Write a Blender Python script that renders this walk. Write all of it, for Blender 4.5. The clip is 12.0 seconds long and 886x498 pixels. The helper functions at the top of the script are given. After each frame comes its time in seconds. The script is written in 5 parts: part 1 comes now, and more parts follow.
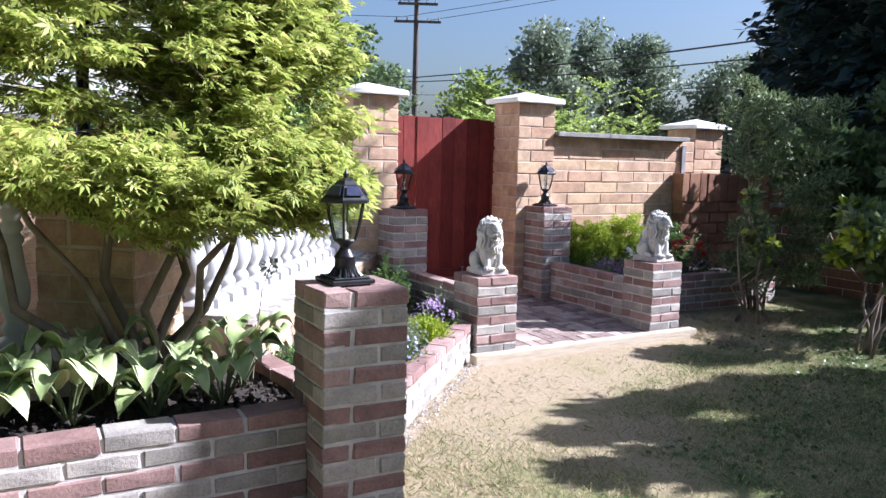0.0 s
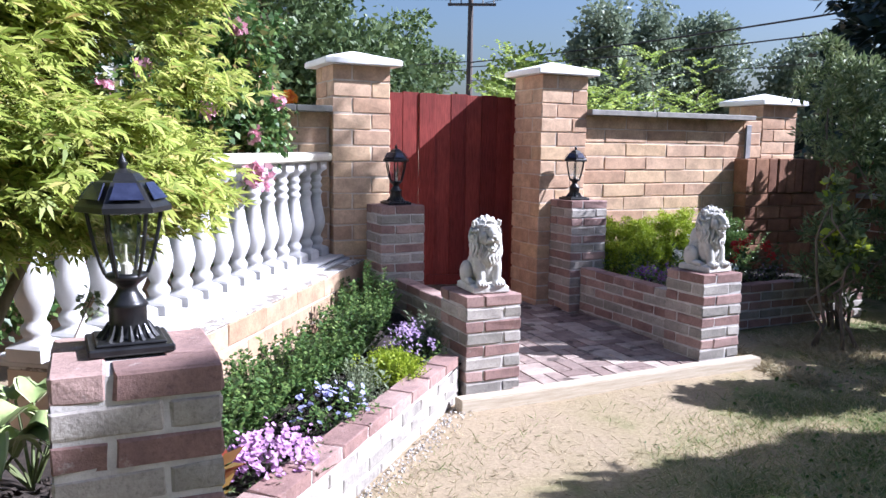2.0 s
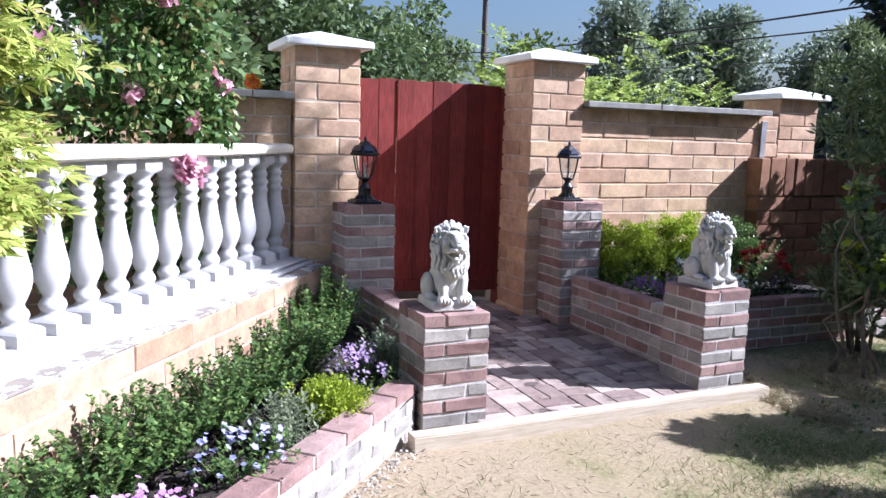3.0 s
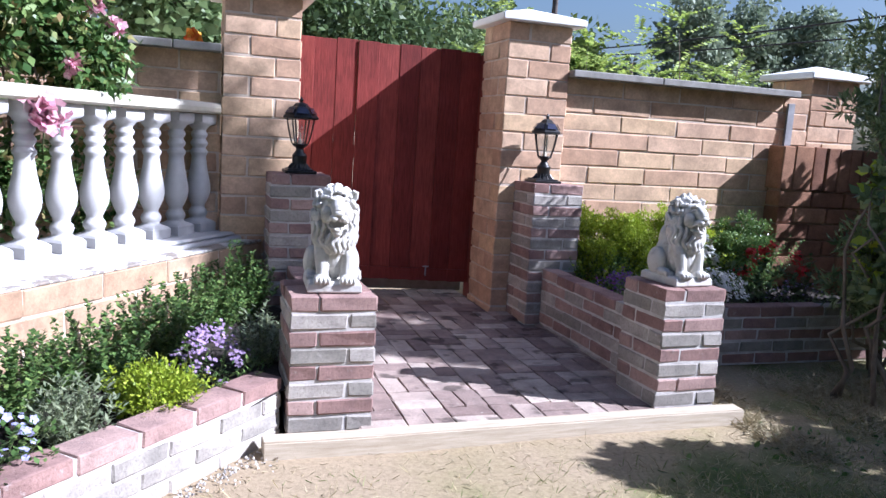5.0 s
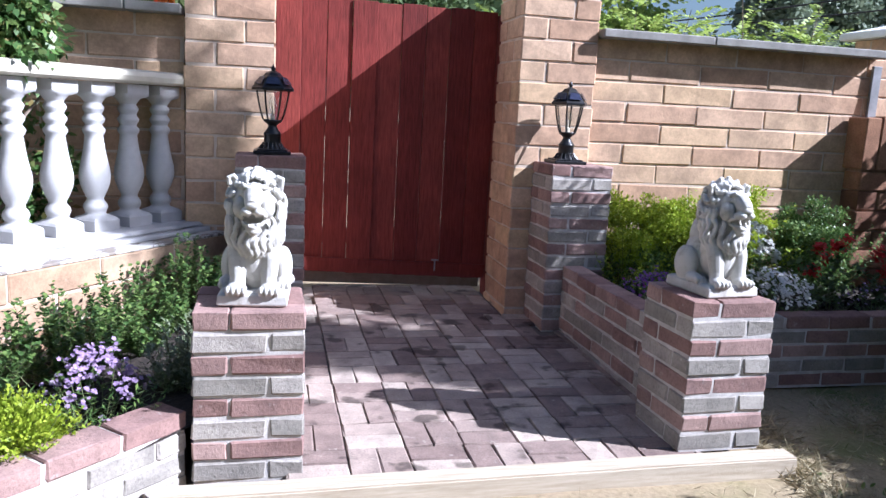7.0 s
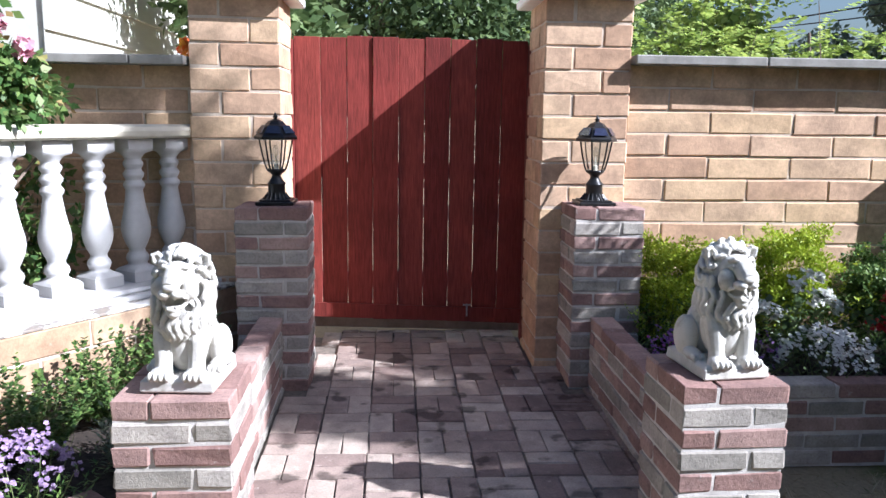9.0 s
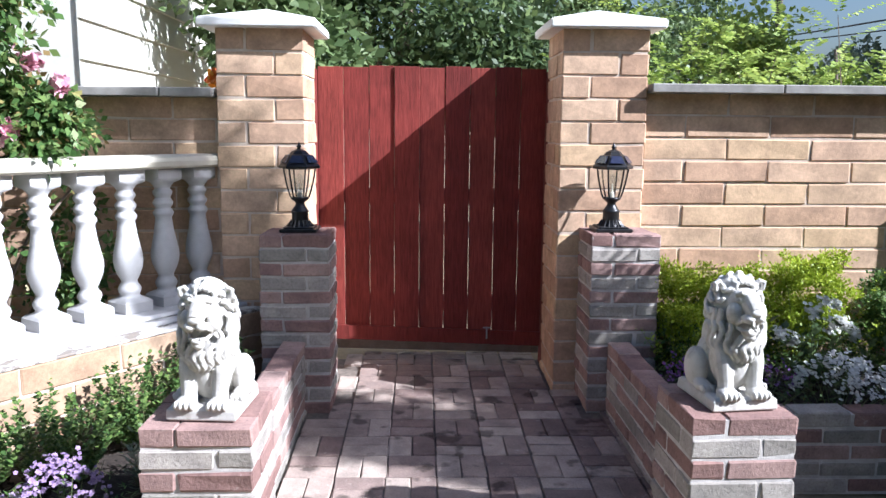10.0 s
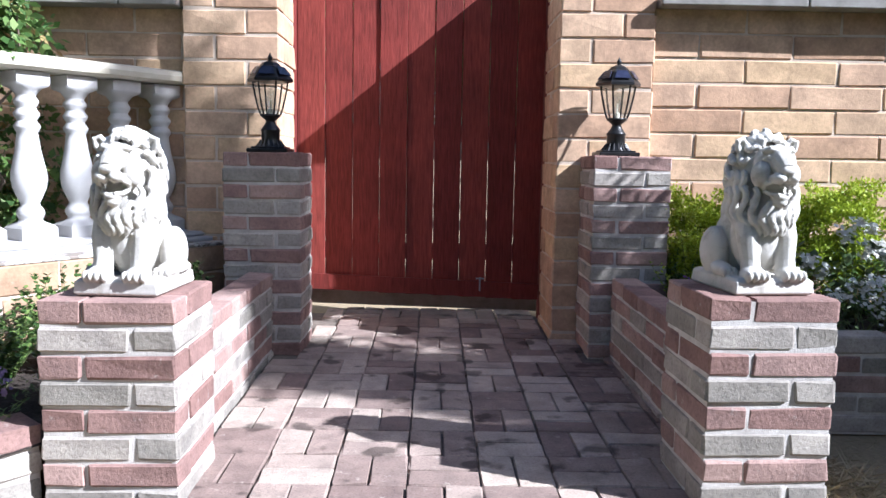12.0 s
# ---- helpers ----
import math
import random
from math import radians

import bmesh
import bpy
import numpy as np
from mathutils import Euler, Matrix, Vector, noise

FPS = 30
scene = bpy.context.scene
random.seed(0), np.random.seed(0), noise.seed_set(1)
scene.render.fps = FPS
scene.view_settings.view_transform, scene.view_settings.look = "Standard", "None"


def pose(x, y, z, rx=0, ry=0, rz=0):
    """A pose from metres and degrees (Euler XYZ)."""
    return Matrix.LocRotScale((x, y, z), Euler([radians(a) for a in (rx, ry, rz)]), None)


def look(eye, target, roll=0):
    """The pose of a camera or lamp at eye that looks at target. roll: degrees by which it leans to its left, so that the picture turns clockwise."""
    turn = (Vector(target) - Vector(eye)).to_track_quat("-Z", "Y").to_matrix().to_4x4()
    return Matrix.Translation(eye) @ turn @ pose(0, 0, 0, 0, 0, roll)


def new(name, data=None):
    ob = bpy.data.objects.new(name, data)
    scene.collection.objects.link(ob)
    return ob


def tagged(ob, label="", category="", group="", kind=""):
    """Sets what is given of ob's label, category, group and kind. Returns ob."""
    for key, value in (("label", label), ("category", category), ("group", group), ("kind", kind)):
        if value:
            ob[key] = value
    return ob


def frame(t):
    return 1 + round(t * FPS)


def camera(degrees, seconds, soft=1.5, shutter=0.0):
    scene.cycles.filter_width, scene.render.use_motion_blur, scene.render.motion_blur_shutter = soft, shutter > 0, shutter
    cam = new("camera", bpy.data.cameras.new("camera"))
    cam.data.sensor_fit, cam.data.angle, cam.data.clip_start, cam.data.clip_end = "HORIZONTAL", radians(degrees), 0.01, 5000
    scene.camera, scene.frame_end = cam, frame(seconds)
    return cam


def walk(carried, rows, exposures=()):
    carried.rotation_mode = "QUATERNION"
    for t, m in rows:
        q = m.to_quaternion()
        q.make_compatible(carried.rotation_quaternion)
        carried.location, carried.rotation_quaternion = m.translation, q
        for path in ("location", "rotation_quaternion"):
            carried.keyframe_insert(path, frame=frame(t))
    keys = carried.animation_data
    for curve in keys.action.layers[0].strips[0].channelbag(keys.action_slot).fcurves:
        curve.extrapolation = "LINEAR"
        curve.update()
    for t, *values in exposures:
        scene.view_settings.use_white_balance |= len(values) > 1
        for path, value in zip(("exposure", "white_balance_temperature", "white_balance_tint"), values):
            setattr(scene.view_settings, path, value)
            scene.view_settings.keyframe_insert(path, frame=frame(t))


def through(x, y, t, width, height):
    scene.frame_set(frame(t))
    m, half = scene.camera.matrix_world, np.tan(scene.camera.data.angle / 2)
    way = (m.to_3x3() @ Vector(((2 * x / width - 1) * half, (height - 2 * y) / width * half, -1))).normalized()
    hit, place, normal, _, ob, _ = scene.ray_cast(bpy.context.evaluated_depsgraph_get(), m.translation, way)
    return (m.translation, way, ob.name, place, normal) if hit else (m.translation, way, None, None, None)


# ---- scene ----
cam = camera(58.9, 12.0)
METRES, EYE, TILT, LEAN, TURN = 5.6, 1.397, 0.0, 0.0, -29.3
ROWS = [
    (0.0, 0.0, 0.0, 0.0, 0.17, -6.65, -1.42),
    (0.5, 0.0214, 0.0518, -0.0039, 1.72, -6.76, -1.22),
    (1.0, 0.0388, 0.1106, 0.0037, 2.94, -7.0, -1.08),
    (1.5, 0.0621, 0.1727, -0.0026, 3.99, -7.3, -0.9),
    (2.0, 0.0827, 0.2344, -0.004, 4.76, -7.58, -0.88),
    (2.5, 0.0965, 0.3043, 0.0003, 5.53, -7.93, -1.18),
    (3.0, 0.1237, 0.3491, -0.0013, 6.0, -8.21, -1.79),
    (5.0, 0.2483, 0.4856, -0.0346, 11.53, -8.26, -3.65),
    (5.5, 0.2748, 0.5022, -0.0373, 12.8, -8.43, -3.63),
    (6.0, 0.2773, 0.5457, -0.0371, 13.92, -8.91, -3.46),
    (6.5, 0.2818, 0.5913, -0.04, 15.22, -9.65, -3.31),
    (8.5, 0.3451, 0.7103, -0.0131, 23.86, -10.25, -1.5),
    (9.0, 0.3656, 0.7162, -0.0048, 25.77, -9.65, -0.86),
    (9.5, 0.3756, 0.7104, 0.0082, 27.16, -9.08, -0.51),
    (10.0, 0.3779, 0.7082, 0.0095, 27.75, -8.75, -0.55),
    (10.5, 0.3839, 0.7235, -0.0, 27.77, -8.71, -0.83),
    (11.0, 0.376, 0.7478, -0.0108, 27.85, -8.53, -1.06),
    (11.5, 0.3731, 0.7709, -0.0432, 28.0, -7.8, -1.12),
    (12.0, 0.3685, 0.7726, -0.0865, 28.55, -6.58, -1.0),
]
walk(cam, [(t, pose(0, 0, EYE, TILT, LEAN, TURN) @ pose(METRES * x, METRES * y, METRES * z, 90 + pitch, roll, yaw)) for t, x, y, z, yaw, pitch, roll in ROWS], [(0.0, 1.60, 5350, 20), (2.5, 1.50, 5280, 20), (5.0, 1.40, 5180, 20), (6.5, 1.40, 5150, 19), (8.5, 1.47, 5420, 15), (12.0, 1.47, 5380, 14)])

# ---------------- world, sun ----------------
SUN_AZ, SUN_EL = 67.0, 37.3      # azimuth from -y towards +x
sun_dir = Vector((math.sin(radians(SUN_AZ)) * math.cos(radians(SUN_EL)), -math.cos(radians(SUN_AZ)) * math.cos(radians(SUN_EL)), math.sin(radians(SUN_EL))))
world = bpy.data.worlds.new("sky")
scene.world = world
world.use_nodes = True
wn = world.node_tree.nodes
sky = wn.new("ShaderNodeTexSky")
sky.sky_type = "NISHITA"
sky.sun_disc = False
sky.sun_elevation = radians(SUN_EL)
sky.sun_rotation = math.atan2(sun_dir.x, sun_dir.y)
sky.air_density, sky.dust_density, sky.ozone_density = 1.3, 3.0, 3.4
wn["Background"].inputs["Strength"].default_value = 0.047
world.node_tree.links.new(sky.outputs["Color"], wn["Background"].inputs["Color"])
sun = new("sun", bpy.data.lights.new("sun", "SUN"))
sun.data.energy, sun.data.angle, sun.data.color = 5.0, radians(0.53), (1.0, 0.95, 0.87)
sun.matrix_world = look(sun_dir * 30, (0, 0, 0))


# ---------------- materials ----------------
def node_mat(name, rough=0.8, metal=0.0, spec=0.35):
    m = bpy.data.materials.new(name)
    m.use_nodes = True
    b = m.node_tree.nodes["Principled BSDF"]
    b.inputs["Roughness"].default_value = rough
    b.inputs["Metallic"].default_value = metal
    b.inputs["Specular IOR Level"].default_value = spec
    return m, m.node_tree.nodes, m.node_tree.links, b


def ramp(nodes, stops):
    r = nodes.new("ShaderNodeValToRGB")
    e = r.color_ramp.elements
    while len(e) < len(stops):
        e.new(0.5)
    for el, (p, c) in zip(e, stops):
        el.position, el.color = p, (*c, 1)
    return r


def noise_tex(nodes, links, scale, detail=4.0, rough=0.6, stretch=None, coord="Object"):
    tc = nodes.new("ShaderNodeTexCoord")
    n = nodes.new("ShaderNodeTexNoise")
    n.inputs["Scale"].default_value = scale
    n.inputs["Detail"].default_value = detail
    n.inputs["Roughness"].default_value = rough
    if stretch:
        mp = nodes.new("ShaderNodeMapping")
        mp.inputs["Scale"].default_value = stretch
        links.new(tc.outputs[coord], mp.inputs["Vector"])
        links.new(mp.outputs["Vector"], n.inputs["Vector"])
    else:
        links.new(tc.outputs[coord], n.inputs["Vector"])
    return n


def world_noise(nodes, links, scale, detail=4.0, rough=0.6):
    g = nodes.new("ShaderNodeNewGeometry")
    n = nodes.new("ShaderNodeTexNoise")
    n.inputs["Scale"].default_value = scale
    n.inputs["Detail"].default_value = detail
    n.inputs["Roughness"].default_value = rough
    links.new(g.outputs["Position"], n.inputs["Vector"])
    return n


def mix(nodes, links, kind, fac, a, b):
    m = nodes.new("ShaderNodeMix")
    m.data_type, m.blend_type = "RGBA", kind
    for sock, v in ((m.inputs[0], fac), (m.inputs[6], a), (m.inputs[7], b)):
        if hasattr(v, "links"):
            links.new(v, sock)
        elif isinstance(v, tuple):
            sock.default_value = (*v, 1)
        else:
            sock.default_value = v
    return m.outputs[2]


def bump(nodes, links, bsdf, height, strength=0.3, dist=0.005):
    bp = nodes.new("ShaderNodeBump")
    bp.inputs["Strength"].default_value = strength
    bp.inputs["Distance"].default_value = dist
    links.new(height, bp.inputs["Height"])
    links.new(bp.outputs["Normal"], bsdf.inputs["Normal"])


def masonry(name, stops, stain=(0.5, 0.48, 0.45), stain_at=0.62, grain=90.0, strength=0.5, rough=0.9, blot=0.0, pit=0.68):
    """Fired or cast masonry: tone by piece, mottling, pale smears, pitted grain."""
    m, n, l, b = node_mat(name, rough, spec=0.2)
    info = n.new("ShaderNodeObjectInfo")
    r = ramp(n, stops)
    l.new(info.outputs["Random"], r.inputs["Fac"])
    big = world_noise(n, l, 9.0, 5.0)
    mot = ramp(n, [(0.3, (0.72, 0.71, 0.71)), (0.7, (1.2, 1.18, 1.15))])
    l.new(big.outputs["Fac"], mot.inputs["Fac"])
    c = mix(n, l, "MULTIPLY", 1.0, r.outputs["Color"], mot.outputs["Color"])
    sm = world_noise(n, l, 22.0, 6.0, 0.7)
    sr = ramp(n, [(stain_at, (0, 0, 0)), (stain_at + 0.14, (0.7, 0.7, 0.7))])
    l.new(sm.outputs["Fac"], sr.inputs["Fac"])
    c = mix(n, l, "MIX", sr.outputs["Color"], c, stain)
    fine = world_noise(n, l, grain, 4.0, 0.7)
    fr = ramp(n, [(0.3, (pit, pit, pit)), (0.46, (0.97, 0.97, 0.97)), (0.65, (1.1, 1.1, 1.1))])
    l.new(fine.outputs["Fac"], fr.inputs["Fac"])
    c = mix(n, l, "MULTIPLY", 1.0, c, fr.outputs["Color"])
    if blot:
        bn = world_noise(n, l, 6.5, 3.0, 0.45)
        bl = ramp(n, [(0.60, (1, 1, 1)), (0.66, (blot, blot, blot))])
        l.new(bn.outputs["Fac"], bl.inputs["Fac"])
        c = mix(n, l, "MULTIPLY", 1.0, c, bl.outputs["Color"])
    l.new(c, b.inputs["Base Color"])
    bump(n, l, b, fine.outputs["Fac"], strength, 0.006)
    return m


def plain(name, c1, c2, scale=12.0, rough=0.8, metal=0.0, grain=80.0, strength=0.2, spec=0.35, stretch=None):
    """Two tones of one surface mixed by noise, with fine relief."""
    m, n, l, b = node_mat(name, rough, metal, spec)
    t = noise_tex(n, l, scale, 6.0, 0.65, stretch)
    r = ramp(n, [(0.32, c1), (0.68, c2)])
    l.new(t.outputs["Fac"], r.inputs["Fac"])
    l.new(r.outputs["Color"], b.inputs["Base Color"])
    f = noise_tex(n, l, grain, 4.0, 0.7, stretch)
    bump(n, l, b, f.outputs["Fac"], strength, 0.004)
    return m


def leafy(name, stops, through=0.35, rough=0.5):
    """Leaves: tone leaf by leaf, light partly shining through."""
    m, n, l, b = node_mat(name, rough, spec=0.3)
    g = n.new("ShaderNodeNewGeometry")
    r = ramp(n, stops)
    l.new(g.outputs["Random Per Island"], r.inputs["Fac"])
    big = world_noise(n, l, 3.0, 3.0)
    br = ramp(n, [(0.3, (0.75, 0.78, 0.7)), (0.7, (1.15, 1.12, 1.1))])
    l.new(big.outputs["Fac"], br.inputs["Fac"])
    c = mix(n, l, "MULTIPLY", 1.0, r.outputs["Color"], br.outputs["Color"])
    l.new(c, b.inputs["Base Color"])
    tr = n.new("ShaderNodeBsdfTranslucent")
    l.new(c, tr.inputs["Color"])
    ms = n.new("ShaderNodeMixShader")
    ms.inputs[0].default_value = through
    l.new(b.outputs[0], ms.inputs[1])
    l.new(tr.outputs[0], ms.inputs[2])
    l.new(ms.outputs[0], n["Material Output"].inputs["Surface"])
    return m


M_RED = masonry("red_brick", [(0.0, (0.22, 0.135, 0.12)), (0.5, (0.29, 0.19, 0.172)), (1.0, (0.38, 0.27, 0.24))])
M_GREY = masonry("grey_brick", [(0.0, (0.25, 0.235, 0.21)), (0.5, (0.34, 0.315, 0.285)), (1.0, (0.42, 0.385, 0.35))], stain=(0.58, 0.55, 0.5))
M_MORTAR = plain("mortar", (0.40, 0.37, 0.345), (0.62, 0.59, 0.56), 14, 0.95, grain=120, strength=0.5, spec=0.1)
M_BLOCK = masonry("tan_block", [(0.0, (0.46, 0.30, 0.20)), (0.35, (0.52, 0.355, 0.245)), (0.7, (0.57, 0.405, 0.28)), (1.0, (0.56, 0.40, 0.25))], stain=(0.55, 0.42, 0.30), stain_at=0.70, grain=60, strength=0.3, pit=0.86)
# browner tan block, its colour also darkened to offset full sun on the plinth
M_PLINTH_DIM = masonry("dimmed_plinth_block", [(0.0, (0.25, 0.155, 0.095)), (0.5, (0.36, 0.245, 0.16)), (1.0, (0.44, 0.32, 0.22))], stain=(0.46, 0.38, 0.30), stain_at=0.62, grain=60, strength=0.35, pit=0.86)
M_JOINT = plain("block_mortar", (0.47, 0.385, 0.305), (0.64, 0.545, 0.45), 10, 0.95, strength=0.5, spec=0.1)
M_CAPSTONE = plain("wall_capstone", (0.20, 0.19, 0.175), (0.33, 0.315, 0.29), 9, 0.9, strength=0.4)
M_WHITECAP = plain("white_painted_concrete", (0.74, 0.73, 0.70), (0.84, 0.83, 0.81), 7, 0.7, strength=0.15)
M_BALUSTER = plain("white_baluster_paint", (0.45, 0.44, 0.435), (0.56, 0.55, 0.545), 9, 0.6, strength=0.25, grain=50)
M_RAIL = plain("cream_rail", (0.56, 0.51, 0.40), (0.70, 0.66, 0.55), 6, 0.8, strength=0.3)
M_PAVER = masonry("paver", [(0.0, (0.20, 0.145, 0.13)), (0.5, (0.31, 0.245, 0.215)), (1.0, (0.46, 0.39, 0.335))], stain=(0.52, 0.46, 0.40), stain_at=0.6, grain=140, strength=0.5, blot=0.42)
M_SAND = plain("joint_sand", (0.10, 0.085, 0.075), (0.20, 0.17, 0.14), 30, 0.95, strength=0.5)
M_BLACK = plain("black_cast_metal", (0.012, 0.012, 0.013), (0.03, 0.03, 0.032), 20, 0.35, 0.4, grain=150, strength=0.1, spec=0.5)
M_SOIL = plain("dark_mulch", (0.012, 0.009, 0.008), (0.055, 0.042, 0.034), 45, 0.95, grain=70, strength=0.9)
M_TIMBER = plain("pale_edging_timber", (0.37, 0.305, 0.22), (0.53, 0.46, 0.36), 5, 0.8, strength=0.35, stretch=(1, 14, 14))
M_BARK = plain("bark", (0.10, 0.075, 0.055), (0.24, 0.19, 0.15), 12, 0.9, strength=0.6, stretch=(1, 1, 0.3))
M_POLE = plain("weathered_pole", (0.06, 0.05, 0.045), (0.13, 0.11, 0.10), 6, 0.9, stretch=(3, 3, 0.3))
M_WIRE = plain("cable", (0.015, 0.015, 0.015), (0.03, 0.03, 0.03), 6, 0.7)
M_STEEL = plain("galvanised_strip", (0.20, 0.20, 0.21), (0.33, 0.33, 0.34), 8, 0.6, 0.5)
M_PURPLE = plain("purple_glaze", (0.09, 0.06, 0.16), (0.16, 0.11, 0.25), 5, 0.25, spec=0.6)


def gate_wood():
    m, n, l, b = node_mat("red_stained_cedar", 0.75, spec=0.25)
    info = n.new("ShaderNodeObjectInfo")
    r = ramp(n, [(0.0, (0.15, 0.025, 0.021)), (0.6, (0.20, 0.035, 0.028)), (1.0, (0.25, 0.052, 0.040))])
    l.new(info.outputs["Random"], r.inputs["Fac"])
    g = noise_tex(n, l, 9.0, 6.0, 0.7, (12, 12, 0.9))
    gr = ramp(n, [(0.3, (0.55, 0.52, 0.5)), (0.65, (1.15, 1.15, 1.15))])
    l.new(g.outputs["Fac"], gr.inputs["Fac"])
    c = mix(n, l, "MULTIPLY", 1.0, r.outputs["Color"], gr.outputs["Color"])
    w = noise_tex(n, l, 3.0, 3.0)
    wr = ramp(n, [(0.35, (0.8, 0.8, 0.8)), (0.7, (1.12, 1.1, 1.1))])
    l.new(w.outputs["Fac"], wr.inputs["Fac"])
    c = mix(n, l, "MULTIPLY", 1.0, c, wr.outputs["Color"])
    l.new(c, b.inputs["Base Color"])
    bump(n, l, b, g.outputs["Fac"], 0.6, 0.004)
    return m


M_GATE = gate_wood()


def lion_stone():
    m, n, l, b = node_mat("cast_stone", 0.9, spec=0.2)
    t = noise_tex(n, l, 14.0, 6.0, 0.7)
    r = ramp(n, [(0.3, (0.34, 0.315, 0.275)), (0.46, (0.52, 0.50, 0.46)), (0.8, (0.61, 0.59, 0.56))])
    l.new(t.outputs["Fac"], r.inputs["Fac"])
    l.new(r.outputs["Color"], b.inputs["Base Color"])
    f = noise_tex(n, l, 160.0, 4.0, 0.7)
    bump(n, l, b, f.outputs["Fac"], 0.35, 0.003)
    return m


M_LION = lion_stone()


def lawn_mat():
    m, n, l, b = node_mat("dry_lawn_earth", 0.95, spec=0.1)
    a = world_noise(n, l, 1.6, 5.0)
    # greener and darker towards the shrubs, bare and sandy by the timber
    g = n.new("ShaderNodeNewGeometry")
    sp = n.new("ShaderNodeVectorMath")
    sp.operation = "DOT_PRODUCT"
    sp.inputs[1].default_value = (0.11, -0.15, 0.0)
    l.new(g.outputs["Position"], sp.inputs[0])
    ad = n.new("ShaderNodeMath")
    ad.operation = "ADD"
    l.new(a.outputs["Fac"], ad.inputs[0])
    l.new(sp.outputs["Value"], ad.inputs[1])
    c1 = ramp(n, [(0.18, (0.31, 0.25, 0.17)), (0.36, (0.29, 0.24, 0.15)), (0.46, (0.20, 0.19, 0.095)), (0.58, (0.085, 0.11, 0.04)), (0.8, (0.04, 0.058, 0.022))])
    l.new(ad.outputs["Value"], c1.inputs["Fac"])
    f = world_noise(n, l, 45.0, 6.0, 0.75)
    fr = ramp(n, [(0.25, (0.68, 0.66, 0.63)), (0.6, (1.1, 1.08, 1.06))])
    l.new(f.outputs["Fac"], fr.inputs["Fac"])
    c = mix(n, l, "MULTIPLY", 1.0, c1.outputs["Color"], fr.outputs["Color"])
    l.new(c, b.inputs["Base Color"])
    bump(n, l, b, f.outputs["Fac"], 0.5, 0.008)
    return m


M_LAWN = lawn_mat()


def glass_mat():
    m, n, l, b = node_mat("clear_glass", 0.03, spec=0.5)
    tr = n.new("ShaderNodeBsdfTransparent")
    tr.inputs["Color"].default_value = (0.93, 0.95, 0.95, 1)
    gl = n.new("ShaderNodeBsdfGlossy")
    gl.inputs["Roughness"].default_value = 0.05
    ms = n.new("ShaderNodeMixShader")
    ms.inputs[0].default_value = 0.09
    l.new(tr.outputs[0], ms.inputs[1])
    l.new(gl.outputs[0], ms.inputs[2])
    l.new(ms.outputs[0], n["Material Output"].inputs["Surface"])
    n.remove(b)
    return m


M_GLASS = glass_mat()
M_SOLAR = plain("solar_cell", (0.012, 0.014, 0.035), (0.03, 0.035, 0.07), 30, 0.15, spec=0.6, strength=0.02)
M_SIDING = plain("cream_lap_siding", (0.62, 0.61, 0.53), (0.68, 0.67, 0.60), 3, 0.6, strength=0.1, stretch=(6, 1, 6))
M_MAPLE = leafy("maple_leaf", [(0.0, (0.21, 0.28, 0.05)), (0.5, (0.40, 0.46, 0.10)), (0.9, (0.56, 0.58, 0.18)), (1.0, (0.52, 0.38, 0.15))], 0.48)
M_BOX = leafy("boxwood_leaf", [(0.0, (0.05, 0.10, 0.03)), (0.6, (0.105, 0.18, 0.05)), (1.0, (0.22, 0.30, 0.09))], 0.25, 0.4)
M_LIME = leafy("lime_leaf", [(0.0, (0.22, 0.31, 0.02)), (0.5, (0.33, 0.42, 0.03)), (1.0, (0.44, 0.50, 0.05))], 0.35)
M_DARKLEAF = leafy("dark_leaf", [(0.0, (0.045, 0.075, 0.03)), (0.7, (0.085, 0.13, 0.05)), (1.0, (0.14, 0.19, 0.07))], 0.25)
M_OLIVE = leafy("olive_leaf", [(0.0, (0.09, 0.13, 0.055)), (0.6, (0.18, 0.235, 0.105)), (1.0, (0.33, 0.38, 0.19))], 0.25)
M_ROSELEAF = leafy("rose_leaf", [(0.0, (0.045, 0.10, 0.03)), (0.5, (0.10, 0.18, 0.05)), (0.85, (0.20, 0.28, 0.09)), (1.0, (0.30, 0.20, 0.09))], 0.3, 0.4)
M_SILVER = leafy("grey_leaf", [(0.0, (0.13, 0.17, 0.10)), (1.0, (0.28, 0.31, 0.20))], 0.2)
M_FARTREE = leafy("far_leaf", [(0.0, (0.08, 0.13, 0.05)), (0.6, (0.14, 0.20, 0.08)), (1.0, (0.21, 0.27, 0.12))], 0.3)
M_POPLAR = leafy("poplar_leaf", [(0.0, (0.13, 0.175, 0.12)), (1.0, (0.27, 0.32, 0.225))], 0.3)
M_CONIFER = leafy("conifer_needles", [(0.0, (0.012, 0.025, 0.02)), (1.0, (0.035, 0.055, 0.04))], 0.1)
M_SUMAC = leafy("sumac_leaf", [(0.0, (0.22, 0.32, 0.06)), (1.0, (0.42, 0.50, 0.12))], 0.45)
M_GRASS = leafy("grass_blade", [(0.0, (0.42, 0.35, 0.20)), (0.45, (0.50, 0.43, 0.26)), (0.62, (0.20, 0.25, 0.08)), (1.0, (0.10, 0.17, 0.04))], 0.25, 0.7)
M_STRAW = leafy("straw", [(0.0, (0.30, 0.245, 0.15)), (1.0, (0.46, 0.40, 0.27))], 0.15, 0.8)
M_LILAC = leafy("lilac_petal", [(0.0, (0.27, 0.18, 0.38)), (1.0, (0.46, 0.34, 0.52))], 0.3, 0.7)
M_BLUE = leafy("blue_petal", [(0.0, (0.30, 0.30, 0.62)), (1.0, (0.52, 0.50, 0.80))], 0.3, 0.7)
